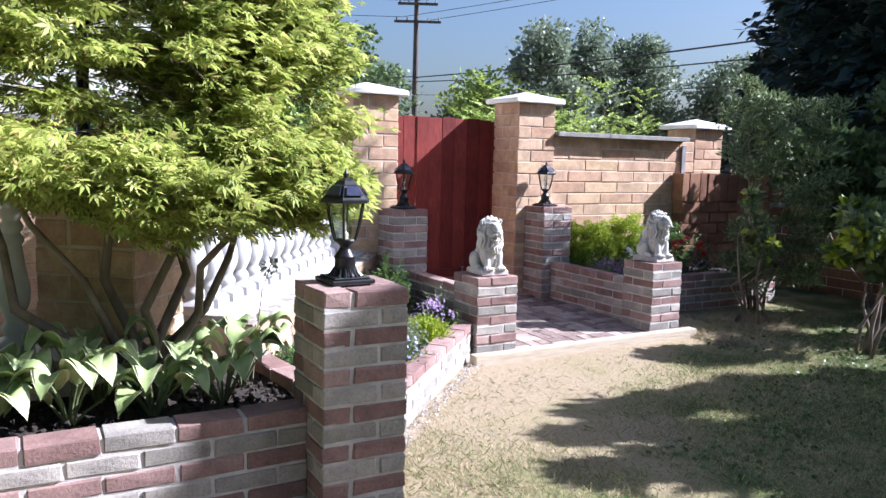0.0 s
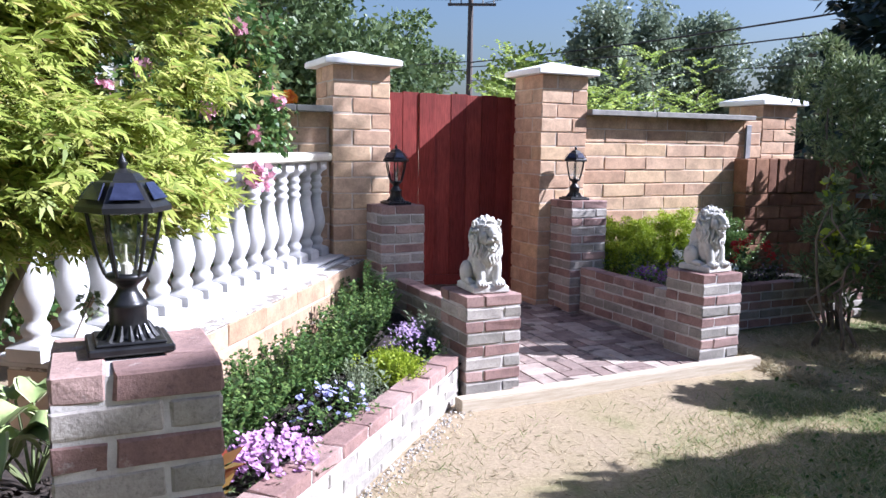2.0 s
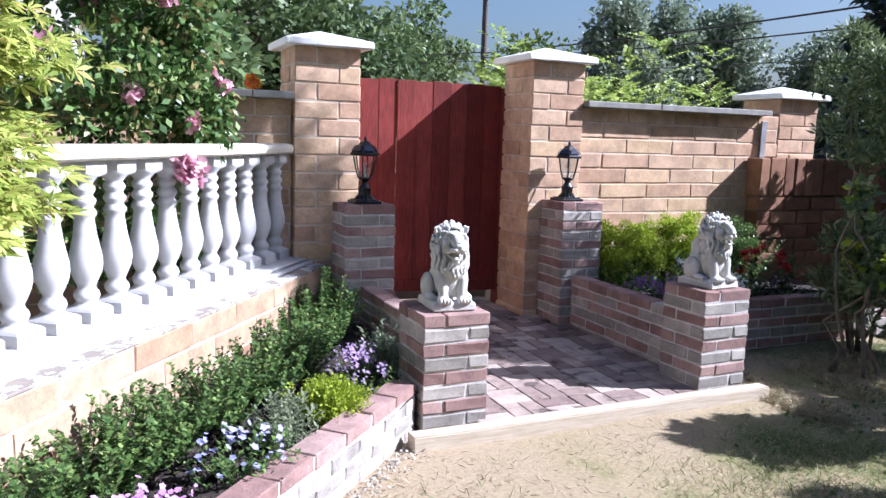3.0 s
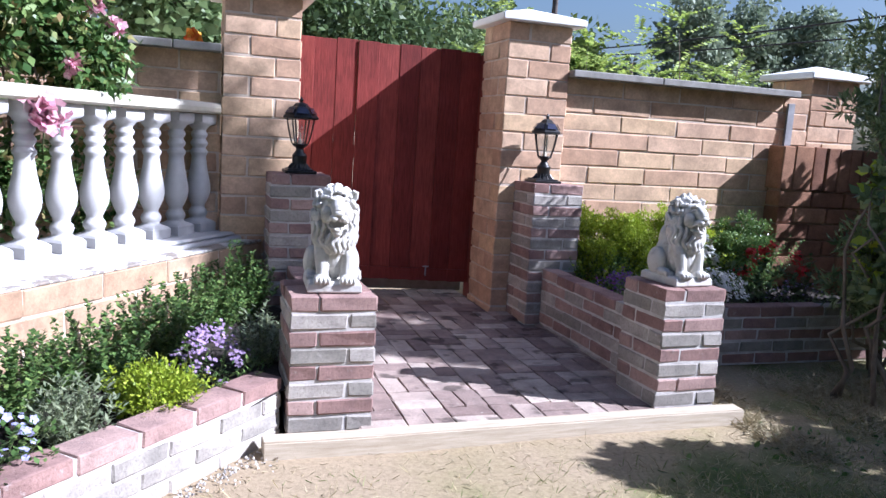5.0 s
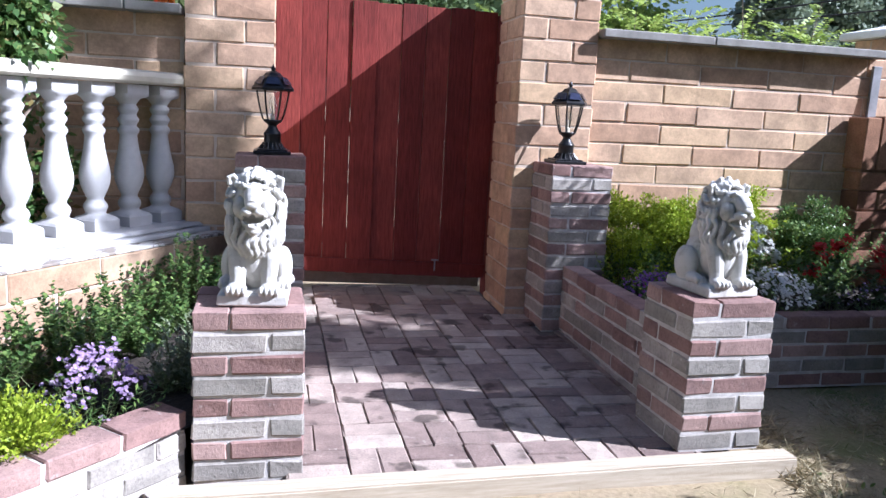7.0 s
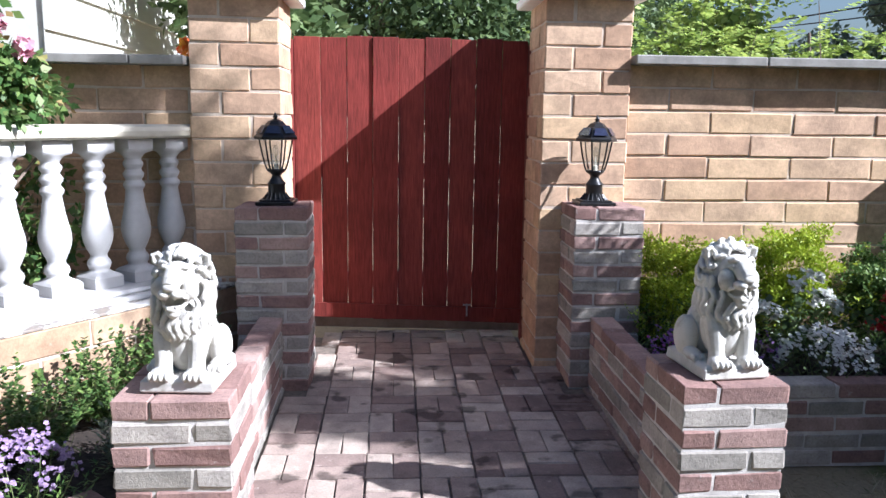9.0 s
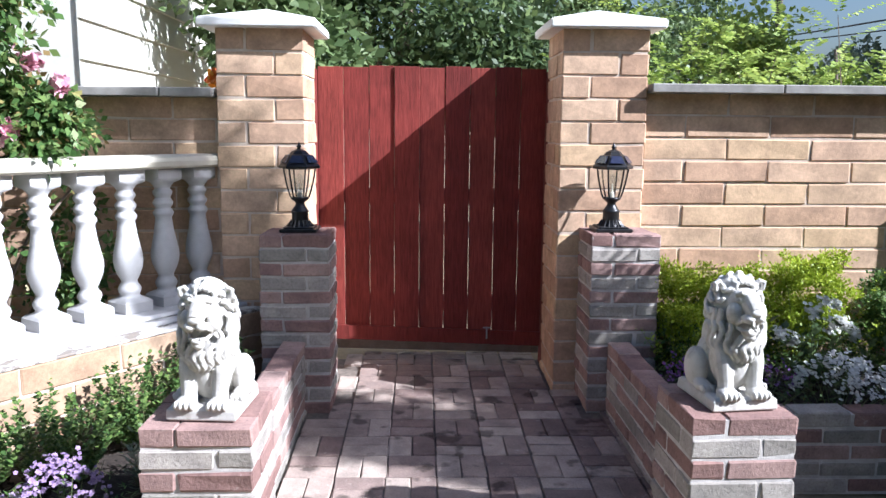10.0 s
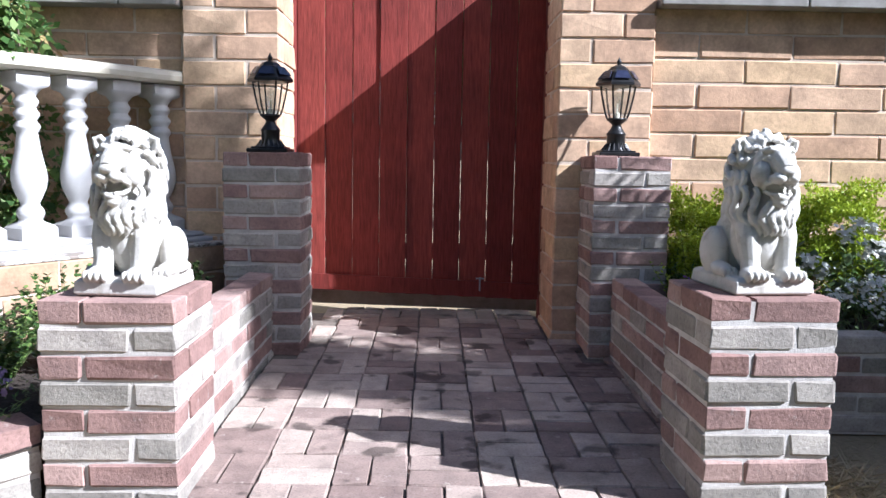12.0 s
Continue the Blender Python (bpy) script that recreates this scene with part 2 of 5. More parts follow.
M_PINK = leafy("pink_petal", [(0.0, (0.62, 0.25, 0.38)), (1.0, (0.78, 0.50, 0.58))], 0.3, 0.7)
M_MAUVE = leafy("mauve_petal", [(0.0, (0.45, 0.22, 0.50)), (1.0, (0.66, 0.42, 0.68))], 0.3, 0.7)
M_WHITEFL = leafy("white_petal", [(0.0, (0.66, 0.66, 0.66)), (1.0, (0.80, 0.80, 0.79))], 0.3, 0.7)
M_REDFL = leafy("red_petal", [(0.0, (0.50, 0.02, 0.03)), (1.0, (0.66, 0.05, 0.06))], 0.3, 0.7)
M_VIOLET = leafy("violet_petal", [(0.0, (0.14, 0.07, 0.25)), (0.8, (0.26, 0.14, 0.38)), (1.0, (0.42, 0.05, 0.30))], 0.3, 0.7)
M_ORANGE = leafy("orange_petal", [(0.0, (0.75, 0.10, 0.02)), (1.0, (0.80, 0.42, 0.04))], 0.3, 0.6)
M_STEM = plain("green_stem", (0.10, 0.13, 0.05), (0.18, 0.20, 0.09), 20, 0.7)


def hosta_mat():
    m, n, l, b = node_mat("variegated_hosta", 0.45, spec=0.35)
    g = n.new("ShaderNodeNewGeometry")
    r = ramp(n, [(0.0, (0.19, 0.27, 0.10)), (0.5, (0.31, 0.39, 0.17)), (1.0, (0.44, 0.49, 0.27))])
    l.new(g.outputs["Random Per Island"], r.inputs["Fac"])
    t = world_noise(n, l, 14.0, 3.0)
    tr = ramp(n, [(0.35, (0.75, 0.8, 0.7)), (0.7, (1.25, 1.2, 1.15))])
    l.new(t.outputs["Fac"], tr.inputs["Fac"])
    c = mix(n, l, "MULTIPLY", 1.0, r.outputs["Color"], tr.outputs["Color"])
    l.new(c, b.inputs["Base Color"])
    return m


M_HOSTA = hosta_mat()
M_HOSTAEDGE = plain("hosta_cream_margin", (0.46, 0.48, 0.26), (0.58, 0.58, 0.36), 15, 0.5)


# ---------------- mesh helpers ----------------
def thing(name, base, label, category, group="", kind="", turn=0.0):
    ob = new(name)
    ob.empty_display_size = 0.05
    ob.matrix_basis = pose(*base, 0, 0, turn)
    return tagged(ob, label, category, group, kind)


def obj(name, me, mat, parent=None, m=None, label=""):
    """Link a mesh under parent, at the world pose m (or with world coordinates already in the mesh)."""
    if not me.materials:
        me.materials.append(mat)
    ob = new(name, me)
    w = m if m is not None else Matrix.Identity(4)
    if parent is not None:
        ob.parent = parent
        up = parent.matrix_basis if parent.parent is None else parent.parent.matrix_basis @ parent.matrix_basis
        ob.matrix_basis = up.inverted() @ w
    else:
        ob.matrix_basis = w
    if label:
        tagged(ob, label)
    return ob


def mesh_of(bm, name, smooth=False):
    me = bpy.data.meshes.new(name)
    bmesh.ops.recalc_face_normals(bm, faces=bm.faces)
    bm.to_mesh(me)
    bm.free()
    if smooth:
        for p in me.polygons:
            p.use_smooth = True
    return me


def part(name, bm, mat, parent, label="", m=None, smooth=False):
    return obj(name, mesh_of(bm, name, smooth), mat, parent, m, label)


def box(bm, x0, x1, y0, y1, z0, z1, bev=0.0):
    r = bmesh.ops.create_cube(bm, size=1.0, matrix=Matrix.Translation(((x0 + x1) / 2, (y0 + y1) / 2, (z0 + z1) / 2)) @ Matrix.Diagonal((x1 - x0, y1 - y0, z1 - z0, 1)))
    if bev:
        vs = set(r["verts"])
        es = [e for e in bm.edges if e.verts[0] in vs and e.verts[1] in vs]
        bmesh.ops.bevel(bm, geom=es, offset=bev, segments=1, affect="EDGES", profile=0.7)


def box_bm(*a, bev=0.0):
    bm = bmesh.new()
    box(bm, *a, bev=bev)
    return bm


def lathe(bm, profile, segs=20, m=None, square=0):
    """Turn (r, z) pairs about z. square: how many rings from each end are square in plan."""
    m = m or Matrix.Identity(4)
    rings = []
    for i, (r, z) in enumerate(profile):
        ring = []
        for k in range(segs):
            a = 2 * math.pi * k / segs
            rr = r
            if i < square or i >= len(profile) - square:
                c = max(abs(math.cos(a)), abs(math.sin(a)))
                rr = r / c
            ring.append(bm.verts.new(m @ Vector((rr * math.cos(a), rr * math.sin(a), z))))
        rings.append(ring)
    for a, b in zip(rings, rings[1:]):
        for k in range(segs):
            bm.faces.new((a[k], a[(k + 1) % segs], b[(k + 1) % segs], b[k]))
    bm.faces.new(rings[0][::-1])
    bm.faces.new(rings[-1])


def tube(bm, pts, radii, segs=6):
    pts = [Vector(p) for p in pts]
    rings = []
    for i, p in enumerate(pts):
        d = (pts[min(i + 1, len(pts) - 1)] - pts[max(i - 1, 0)]).normalized()
        s = d.orthogonal().normalized() if i == 0 else (s - d * s.dot(d)).normalized()
        t = d.cross(s)
        r = radii[i] if hasattr(radii, "__len__") else radii
        rings.append([bm.verts.new(p + r * (math.cos(2 * math.pi * k / segs) * s + math.sin(2 * math.pi * k / segs) * t)) for k in range(segs)])
    for a, b in zip(rings, rings[1:]):
        for k in range(segs):
            bm.faces.new((a[k], a[(k + 1) % segs], b[(k + 1) % segs], b[k]))
    bm.faces.new(rings[0][::-1])
    bm.faces.new(rings[-1])


def blob(bm, c, r, rot=None, sub=3):
    m = Matrix.Translation(c) @ (rot or Matrix.Identity(4)) @ Matrix.Diagonal((*r, 1))
    bmesh.ops.create_icosphere(bm, subdivisions=sub, radius=1.0, matrix=m)


# ---------------- leaves ----------------
DIAMOND = ([(0, 0, 0), (0.3, 0.45, 0.05), (0, 1, 0), (-0.3, 0.45, 0.05)], [(0, 1, 2, 3)])
ROUND = ([(0, 0, 0), (0.34, 0.3, 0.06), (0.3, 0.75, 0.05), (0, 1, 0), (-0.3, 0.75, 0.05), (-0.34, 0.3, 0.06)], [(0, 1, 2, 3, 4, 5)])
SLIM = ([(0, 0, 0), (0.13, 0.45, 0.03), (0, 1, -0.05), (-0.13, 0.45, 0.03)], [(0, 1, 2, 3)])
BLADE = ([(-0.022, 0, 0), (0.022, 0, 0), (0.015, 0.6, 0.06), (0, 1, 0.2)], [(0, 1, 2, 3)])


def star_leaf():
    vs, fs = [], []
    for a, ln in ((-100, 0.5), (-55, 0.8), (-18, 0.97), (18, 1.0), (55, 0.8), (100, 0.5)):
        ca, sa = math.cos(radians(a)), math.sin(radians(a))
        b = len(vs)
        for x, y, z in ((0, 0, 0), (0.115, 0.5, 0.04), (0, 1, -0.12), (-0.115, 0.5, 0.04)):
            vs.append((ln * (x * ca + y * sa), ln * (y * ca - x * sa), z * ln))
        fs.append((b, b + 1, b + 2, b + 3))
    return vs, fs


def petals(n):
    vs, fs = [], []
    for k in range(n):
        a = 2 * math.pi * k / n
        b = len(vs)
        for x, y, z in ((0, 0, 0), (0.42, 0.62, 0.12), (0, 1, 0.1), (-0.42, 0.62, 0.12)):
            vs.append((x * math.cos(a) + y * math.sin(a), y * math.cos(a) - x * math.sin(a), z))
        fs.append((b, b + 1, b + 2, b + 3))
    return vs, fs


STAR, PETAL5 = star_leaf(), petals(5)


def unit(v):
    return v / np.maximum(np.linalg.norm(v, axis=1, keepdims=True), 1e-6)


def leaf_mesh(name, pos, way, up, size, template):
    """One mesh of leaves: each the template laid along its way, its face towards up."""
    tv, tf = np.array(template[0], float), template[1]
    way = unit(way)
    side = unit(np.cross(way, up))
    nrm = np.cross(side, way)
    s = np.asarray(size)[:, None, None]
    v = pos[:, None, :] + s * (tv[None, :, 0:1] * side[:, None, :] + tv[None, :, 1:2] * way[:, None, :] + tv[None, :, 2:3] * nrm[:, None, :])
    count, k = len(pos), len(tv)
    v = v.reshape(-1, 3)
    faces = np.array(tf)
    idx = (faces[None, :, :] + (np.arange(count) * k)[:, None, None]).reshape(-1)
    fc = faces.shape[1]
    me = bpy.data.meshes.new(name)
    me.vertices.add(len(v))
    me.vertices.foreach_set("co", v.ravel())
    me.loops.add(len(idx))
    me.loops.foreach_set("vertex_index", idx)
    me.polygons.add(len(idx) // fc)
    me.polygons.foreach_set("loop_start", np.arange(0, len(idx), fc))
    me.update(calc_edges=True)
    return me


def in_clumps(rng, clumps, n, shell=0.55):
    """Points in ellipsoids (cx, cy, cz, rx, ry, rz), most of them near the surface, and their outward ways."""
    c = np.array(clumps, float)
    w = (c[:, 3] * c[:, 4] * c[:, 5]) ** 0.67
    pick = rng.choice(len(c), n, p=w / w.sum())
    d = unit(rng.normal(size=(n, 3)))
    r = shell + (1 - shell) * rng.random((n, 1)) ** 0.7
    r *= 1 + 0.12 * rng.normal(size=(n, 1))
    return c[pick, :3] + d * r * c[pick, 3:], d


def sub_clumps(rng, c, count, size):
    """Break a crown (cx, cy, cz, rx, ry, rz) into many uneven clumps."""
    d = unit(rng.normal(size=(count, 3)))
    r = 0.35 + 0.6 * rng.random((count, 1))
    p = np.array(c[:3]) + d * r * np.array(c[3:])
    s = size * (0.6 + 0.8 * rng.random((count, 1)))
    return [tuple(a) + (b, b, b * 0.7) for a, b in zip(p, s[:, 0])]


def crown(name, clumps, n, size, mat, parent, seed, template=DIAMOND, droop=0.2, flat=0.6, shell=0.4, label=""):
    rng = np.random.default_rng(seed)
    p, d = in_clumps(rng, clumps, n, shell)
    way = d * 0.7 + rng.normal(size=(n, 3)) * 0.6 + np.array((0, 0, -droop))
    up = rng.normal(size=(n, 3)) * (1 - flat) + np.array((0, 0, flat)) + d * 0.3
    s = size * (0.6 + 0.8 * rng.random(n))
    return obj(name, leaf_mesh(name, p, way, up, s, template), mat, parent, label=label)


def sprigs(rng, base, rx, ry, h, stems, per, leaf, lean=0.35):
    """Leaf places along many upright stems that spread from a plant's foot."""
    P, W, U, L = [], [], [], []
    for _ in range(stems):
        a, q = rng.random() * 2 * math.pi, math.sqrt(rng.random())
        foot = np.array((base[0] + rx * q * 0.6 * math.cos(a), base[1] + ry * q * 0.6 * math.sin(a), base[2]))
        hh = h * (0.55 + 0.5 * rng.random()) * (1 - 0.35 * q * q)
        tip = foot + np.array((rx * q * lean * 1.6 * math.cos(a), ry * q * lean * 1.6 * math.sin(a), hh))
        L.append((foot, tip))
        t = np.sort(rng.random(per)) * 0.9 + 0.1
        P.append(foot + (tip - foot) * t[:, None] + rng.normal(size=(per, 3)) * 0.004)
        az = rng.random(per) * 2 * math.pi
        W.append(np.stack([np.cos(az), np.sin(az), 0.3 + 0.6 * rng.random(per)], 1))
        U.append(np.stack([-0.4 * np.cos(az), -0.4 * np.sin(az), np.ones(per)], 1))
    return np.concatenate(P), np.concatenate(W), np.concatenate(U), L


# ---------------- ground ----------------
def make_ground():
    rng = np.random.default_rng(3)
    bm = bmesh.new()
    xs = list(np.linspace(-6, 12, 73))
    ys = list(np.linspace(-8, 10, 73))
    xs = [-600, -60] + xs + [60, 600]
    ys = [-600, -60] + ys + [60, 600]
    grid = []
    for y in ys:
        row = []
        for x in xs:
            z = -0.045 + 0.012 * noise.noise((x * 1.3, y * 1.3, 0)) + 0.008 * noise.noise((x * 4, y * 4, 3))
            row.append(bm.verts.new((x, y, z - (0.05 if abs(x) > 50 or abs(y) > 50 else 0))))
        grid.append(row)
    for a, b in zip(grid, grid[1:]):
        for i in range(len(a) - 1):
            bm.faces.new((a[i], a[i + 1], b[i + 1], b[i]))
    ob = part("ground", bm, M_LAWN, None, smooth=True)
    tagged(ob, "sun-dried straw-coloured lawn with bare sandy earth", "ground", kind="structure")


make_ground()

# ---------------- bricks ----------------
COURSE, BL, BW, BH = 0.071, 0.228, 0.107, 0.061
brick_cache = {}


def brick_mesh(l, w, h, mat, tag):
    key = (round(l, 3), round(w, 3), round(h, 3), mat.name, tag)
    if key not in brick_cache:
        bm = box_bm(-l / 2, l / 2, -w / 2, w / 2, -h / 2, h / 2, bev=min(0.006, h * 0.09))
        rng = random.Random(hash((key[0], key[1], key[2], tag)))
        for v in bm.verts:
            v.co += Vector((rng.uniform(-1, 1), rng.uniform(-1, 1), rng.uniform(-1, 1))) * 0.0032
        me = mesh_of(bm, "brick")
        me.materials.append(mat)
        brick_cache[key] = me
    return brick_cache[key]


jit = random.Random(11)


def lay(parent, l, w, h, mat, m, name="brick", slack=0.0025):
    me = brick_mesh(l, w, h, mat, jit.randrange(4))
    tilt = 0.4 if l < 0.3 else 0.12
    wob = pose(jit.uniform(-slack, slack), jit.uniform(-slack, slack), jit.uniform(-slack, slack) * 0.6, jit.uniform(-tilt, tilt), jit.uniform(-tilt, tilt), jit.uniform(-tilt, tilt) * 1.3)
    return obj(name, me, mat, parent, m @ wob)


def course_mat(i, mixed=0.0):
    red = i % 2 == 0
    if jit.random() < mixed:
        red = not red
    return M_RED if red else M_GREY


def pillar(name, label, cx, cy, top, width, depth, courses, mats, turn=0.0, piece="brick", ch=COURSE, bw=BW, joint=0.0105, mortar=None, group="", long_cut=None):
    """A square pier laid pinwheel fashion, course on course, down from its top."""
    T = thing(name, (cx, cy, top - courses * ch), label, "pillar", group, turn=turn)
    base = pose(cx, cy, 0, 0, 0, turn)
    core = box_bm(-width / 2 + 0.0055, width / 2 - 0.0055, -depth / 2 + 0.0055, depth / 2 - 0.0055, top - courses * ch, top - 0.008)
    part("mortar", core, mortar or M_MORTAR, T, m=base)
    bh = ch - joint
    for i in range(courses):
        z = top - i * ch - bh / 2
        mat = mats(i)
        lx, ly = width - bw - joint, depth - bw - joint
        flip = 1 if i % 2 == 0 else -1
        hx, hy = width / 2, depth / 2
        spots = [(flip * (hx - lx / 2), -(hy - bw / 2), lx, 0), (flip * (-hx + bw / 2), -(hy - ly / 2), ly, 90),
                 (flip * (-hx + lx / 2), hy - bw / 2, lx, 0), (flip * (hx - bw / 2), hy - ly / 2, ly, 90)]
        for x, y, ln, a in spots:
            lay(T, ln, bw, bh, mat, base @ pose(x, y, z, 0, 0, a), piece)
    return T


def low_wall(name, label, x0, y0, x1, y1, top, courses, thick=0.112, mixed=0.15, kind_cat="garden wall", ch=COURSE, bl=BL, joint=0.0105, mats=None, piece="brick", mortar=None, kind="", skip=None):
    """A straight wall one brick thick, from (x0, y0) to (x1, y1): stretcher bond down from its top."""
    L = math.hypot(x1 - x0, y1 - y0)
    a = math.degrees(math.atan2(y1 - y0, x1 - x0))
    T = thing(name, (x0, y0, top - courses * ch), label, kind_cat, kind=kind, turn=a)
    base = pose(x0, y0, 0, 0, 0, a)
    part("mortar", box_bm(0.003, L - 0.003, -thick / 2 + 0.006, thick / 2 - 0.006, top - courses * ch, top - 0.009), mortar or M_MORTAR, T, m=base)
    bh = ch - joint
    for i in range(courses):
        s = 0.0 if i % 2 == 0 else -(bl + joint) / 2
        while s < L - 0.02:
            e0, e1 = max(s, 0.0), min(s + bl, L)
            if e1 - e0 > 0.03 and not (skip and skip((e0 + e1) / 2, i)):
                lay(T, e1 - e0, thick, bh, (mats or (lambda k: course_mat(k, mixed)))(i), base @ pose((e0 + e1) / 2, 0, top - i * ch - bh / 2), piece)
            s += bl + joint
    return T


# ---------------- lions ----------------
def lion_mesh():
    bm = bmesh.new()
    rng = random.Random(5)
    lathe(bm, [(0.113, 0.0), (0.120, 0.006), (0.118, 0.036), (0.108, 0.045)], 32, Matrix.Diagonal((0.98, 1.16, 1, 1)), square=4)
    blob(bm, (0, -0.03, 0.165), (0.078, 0.072, 0.125))
    blob(bm, (0, 0.055, 0.13), (0.085, 0.085, 0.11))
    blob(bm, (0, 0.07, 0.21), (0.062, 0.06, 0.09))
    for s in (-1, 1):
        tube(bm, [(s * 0.056, -0.045, 0.225), (s * 0.056, -0.078, 0.15), (s * 0.053, -0.09, 0.09), (s * 0.053, -0.098, 0.05)], [0.036, 0.033, 0.027, 0.029], 12)
        blob(bm, (s * 0.055, -0.112, 0.055), (0.036, 0.038, 0.022))
        for k in range(4):
            blob(bm, (s * 0.055 + (k - 1.5) * 0.0175, -0.143 + abs(k - 1.5) * 0.004, 0.053), (0.0095, 0.017, 0.0155), sub=2)
        blob(bm, (s * 0.090, 0.055, 0.102), (0.036, 0.062, 0.072))
        blob(bm, (s * 0.098, -0.012, 0.058), (0.028, 0.046, 0.02))
        for k in range(3):
            blob(bm, (s * 0.098 + (k - 1) * 0.017, -0.054, 0.055), (0.009, 0.014, 0.0135), sub=2)
    tube(bm, [(0.03, 0.12, 0.06), (0.085, 0.13, 0.055), (0.118, 0.08, 0.056), (0.118, 0.03, 0.06)], [0.015, 0.014, 0.013, 0.018], 8)
    # head, on a broad mane that falls over the chest
    H = Matrix.Translation((0, -0.035, 0.322)) @ Euler((radians(-2), 0, 0)).to_matrix().to_4x4()

    def snout(p):
        return Vector((p[0], p[1] if p[1] > -0.06 else -0.06 + (p[1] + 0.06) * 0.84, p[2]))

    def hb(c, r, rot=None, sub=3):
        c = snout(c)
        blob(bm, H @ Vector(c), r, (H.to_3x3().to_4x4()) @ (rot or Matrix.Identity(4)), sub)

    def ht(pts, r, segs=10):
        tube(bm, [H @ snout(p) for p in pts], r, segs)
    hb((0, 0.014, 0.002), (0.082, 0.076, 0.094))
    hb((0, -0.002, -0.075), (0.074, 0.058, 0.085))
    # broad forehead and a long sloping bridge that ends in a blunt nose
    hb((0, -0.050, 0.030), (0.057, 0.038, 0.050))
    ht([(0, -0.060, 0.052), (0, -0.092, 0.040), (0, -0.118, 0.022), (0, -0.136, 0.008)], [0.034, 0.031, 0.030, 0.025], 14)
    hb((0, -0.146, 0.010), (0.022, 0.011, 0.012))
    for s in (-1, 1):
        hb((s * 0.019, -0.124, -0.010), (0.021, 0.026, 0.015))
        hb((s * 0.009, -0.154, 0.006), (0.004, 0.004, 0.003), sub=1)
        hb((s * 0.044, -0.068, 0.000), (0.026, 0.030, 0.036))
        ht([(s * 0.012, -0.099, 0.062), (s * 0.030, -0.092, 0.069), (s * 0.048, -0.076, 0.062)], [0.006, 0.009, 0.006], 8)
        hb((s * 0.031, -0.088, 0.048), (0.010, 0.008, 0.0065), sub=2)
        ht([(s * 0.020, -0.096, 0.042), (s * 0.032, -0.092, 0.038), (s * 0.044, -0.080, 0.044)], 0.0035, 6)
        # lips drawn back at the corners of the open mouth
        ht([(s * 0.034, -0.118, -0.020), (s * 0.040, -0.092, -0.026), (s * 0.036, -0.074, -0.040)], [0.006, 0.007, 0.006], 8)
        ht([(s * 0.036, -0.076, -0.044), (s * 0.028, -0.104, -0.053), (s * 0.010, -0.122, -0.054)], [0.006, 0.007, 0.006], 8)
        hb((s * 0.013, -0.128, -0.026), (0.0035, 0.0035, 0.007), sub=1)
        # round ears with a hollow
        ht([(s * 0.070, -0.004, 0.052), (s * 0.088, -0.012, 0.072), (s * 0.090, -0.016, 0.092), (s * 0.074, -0.014, 0.098), (s * 0.062, -0.008, 0.082)], 0.0085, 8)
        hb((s * 0.076, -0.004, 0.074), (0.014, 0.008, 0.020), sub=2)
    hb((0, -0.096, -0.062), (0.026, 0.028, 0.012))
    hb((0, -0.102, -0.074), (0.020, 0.020, 0.014))

    def lock(pts, r):
        n = len(pts) - 1
        tube(bm, pts, [r * (0.7 + 0.45 * math.sin(2.6 * j / n)) * (1 - 0.72 * (j / n) ** 2.5) for j in range(n + 1)], 7)
    # rings of wavy locks round the face, swept back and down
    for ring, (th0, th1, cnt, lift) in enumerate(((55, 88, 14, 1.13), (76, 112, 15, 1.21), (100, 136, 15, 1.16), (124, 162, 11, 1.08))):
        for k in range(cnt):
            a = 2 * math.pi * (k + 0.5 * (ring % 2)) / cnt + rng.uniform(-0.06, 0.06)
            ph = 0.9 * ring + rng.uniform(-0.25, 0.25)
            low = max(0.0, -math.sin(a))
            if ring == 0 and low > 0.5:
                continue
            pts = []
            for j in range(10):
                t = j / 9
                th = radians(th0 + (th1 - th0) * t)
                aa = a + 0.13 * math.sin(ph + t * 6.8)
                p = Vector((math.sin(th) * math.cos(aa) * 0.080, 0.010 - math.cos(th) * 0.078, 0.004 + math.sin(th) * math.sin(aa) * 0.100)) * (lift + 0.03 * math.sin(t * 3.1))
                p.z -= (0.022 + 0.03 * low) * t
                pts.append(H @ p)
            lock(pts, 0.0102)
    for f0 in [s * radians(a) for s in (-1, 1) for a in (62, 78, 94, 110, 126)]:
        lock([H @ Vector((math.sin(f0 + 0.08 * math.sin(t * 0.7)) * 0.090, -0.002 - math.cos(f0 + 0.08 * math.sin(t * 0.7)) * 0.072, 0.012 - 0.0085 * t)) for t in range(9)], 0.0100)
    # tiers of locks hanging over shoulders and chest
    for tier, (z0, ln, rx, ry, cnt, span) in enumerate(((-0.034, 0.072, 0.094, 0.078, 13, 130), (-0.070, 0.070, 0.094, 0.084, 11, 116), (-0.098, 0.054, 0.080, 0.086, 10, 92), (-0.122, 0.046, 0.054, 0.082, 6, 60))):
        for k in range(cnt):
            f = ((k + 0.5) / cnt * 2 - 1) * radians(span)
            ph = 1.3 * tier + rng.uniform(-0.25, 0.25)
            if tier == 0 and abs(f) < 0.45:
                continue
            pts = []
            for j in range(9):
                t = j / 8
                ff = f * (1 - 0.10 * t) + 0.10 * math.sin(ph + t * 6.2)
                k2 = 1.0 + 0.05 * math.sin(t * 3.1) - 0.12 * t
                pts.append(H @ Vector((math.sin(ff) * rx * k2, -0.004 - math.cos(ff) * ry * k2, z0 - ln * t)))
            lock(pts, 0.0104)
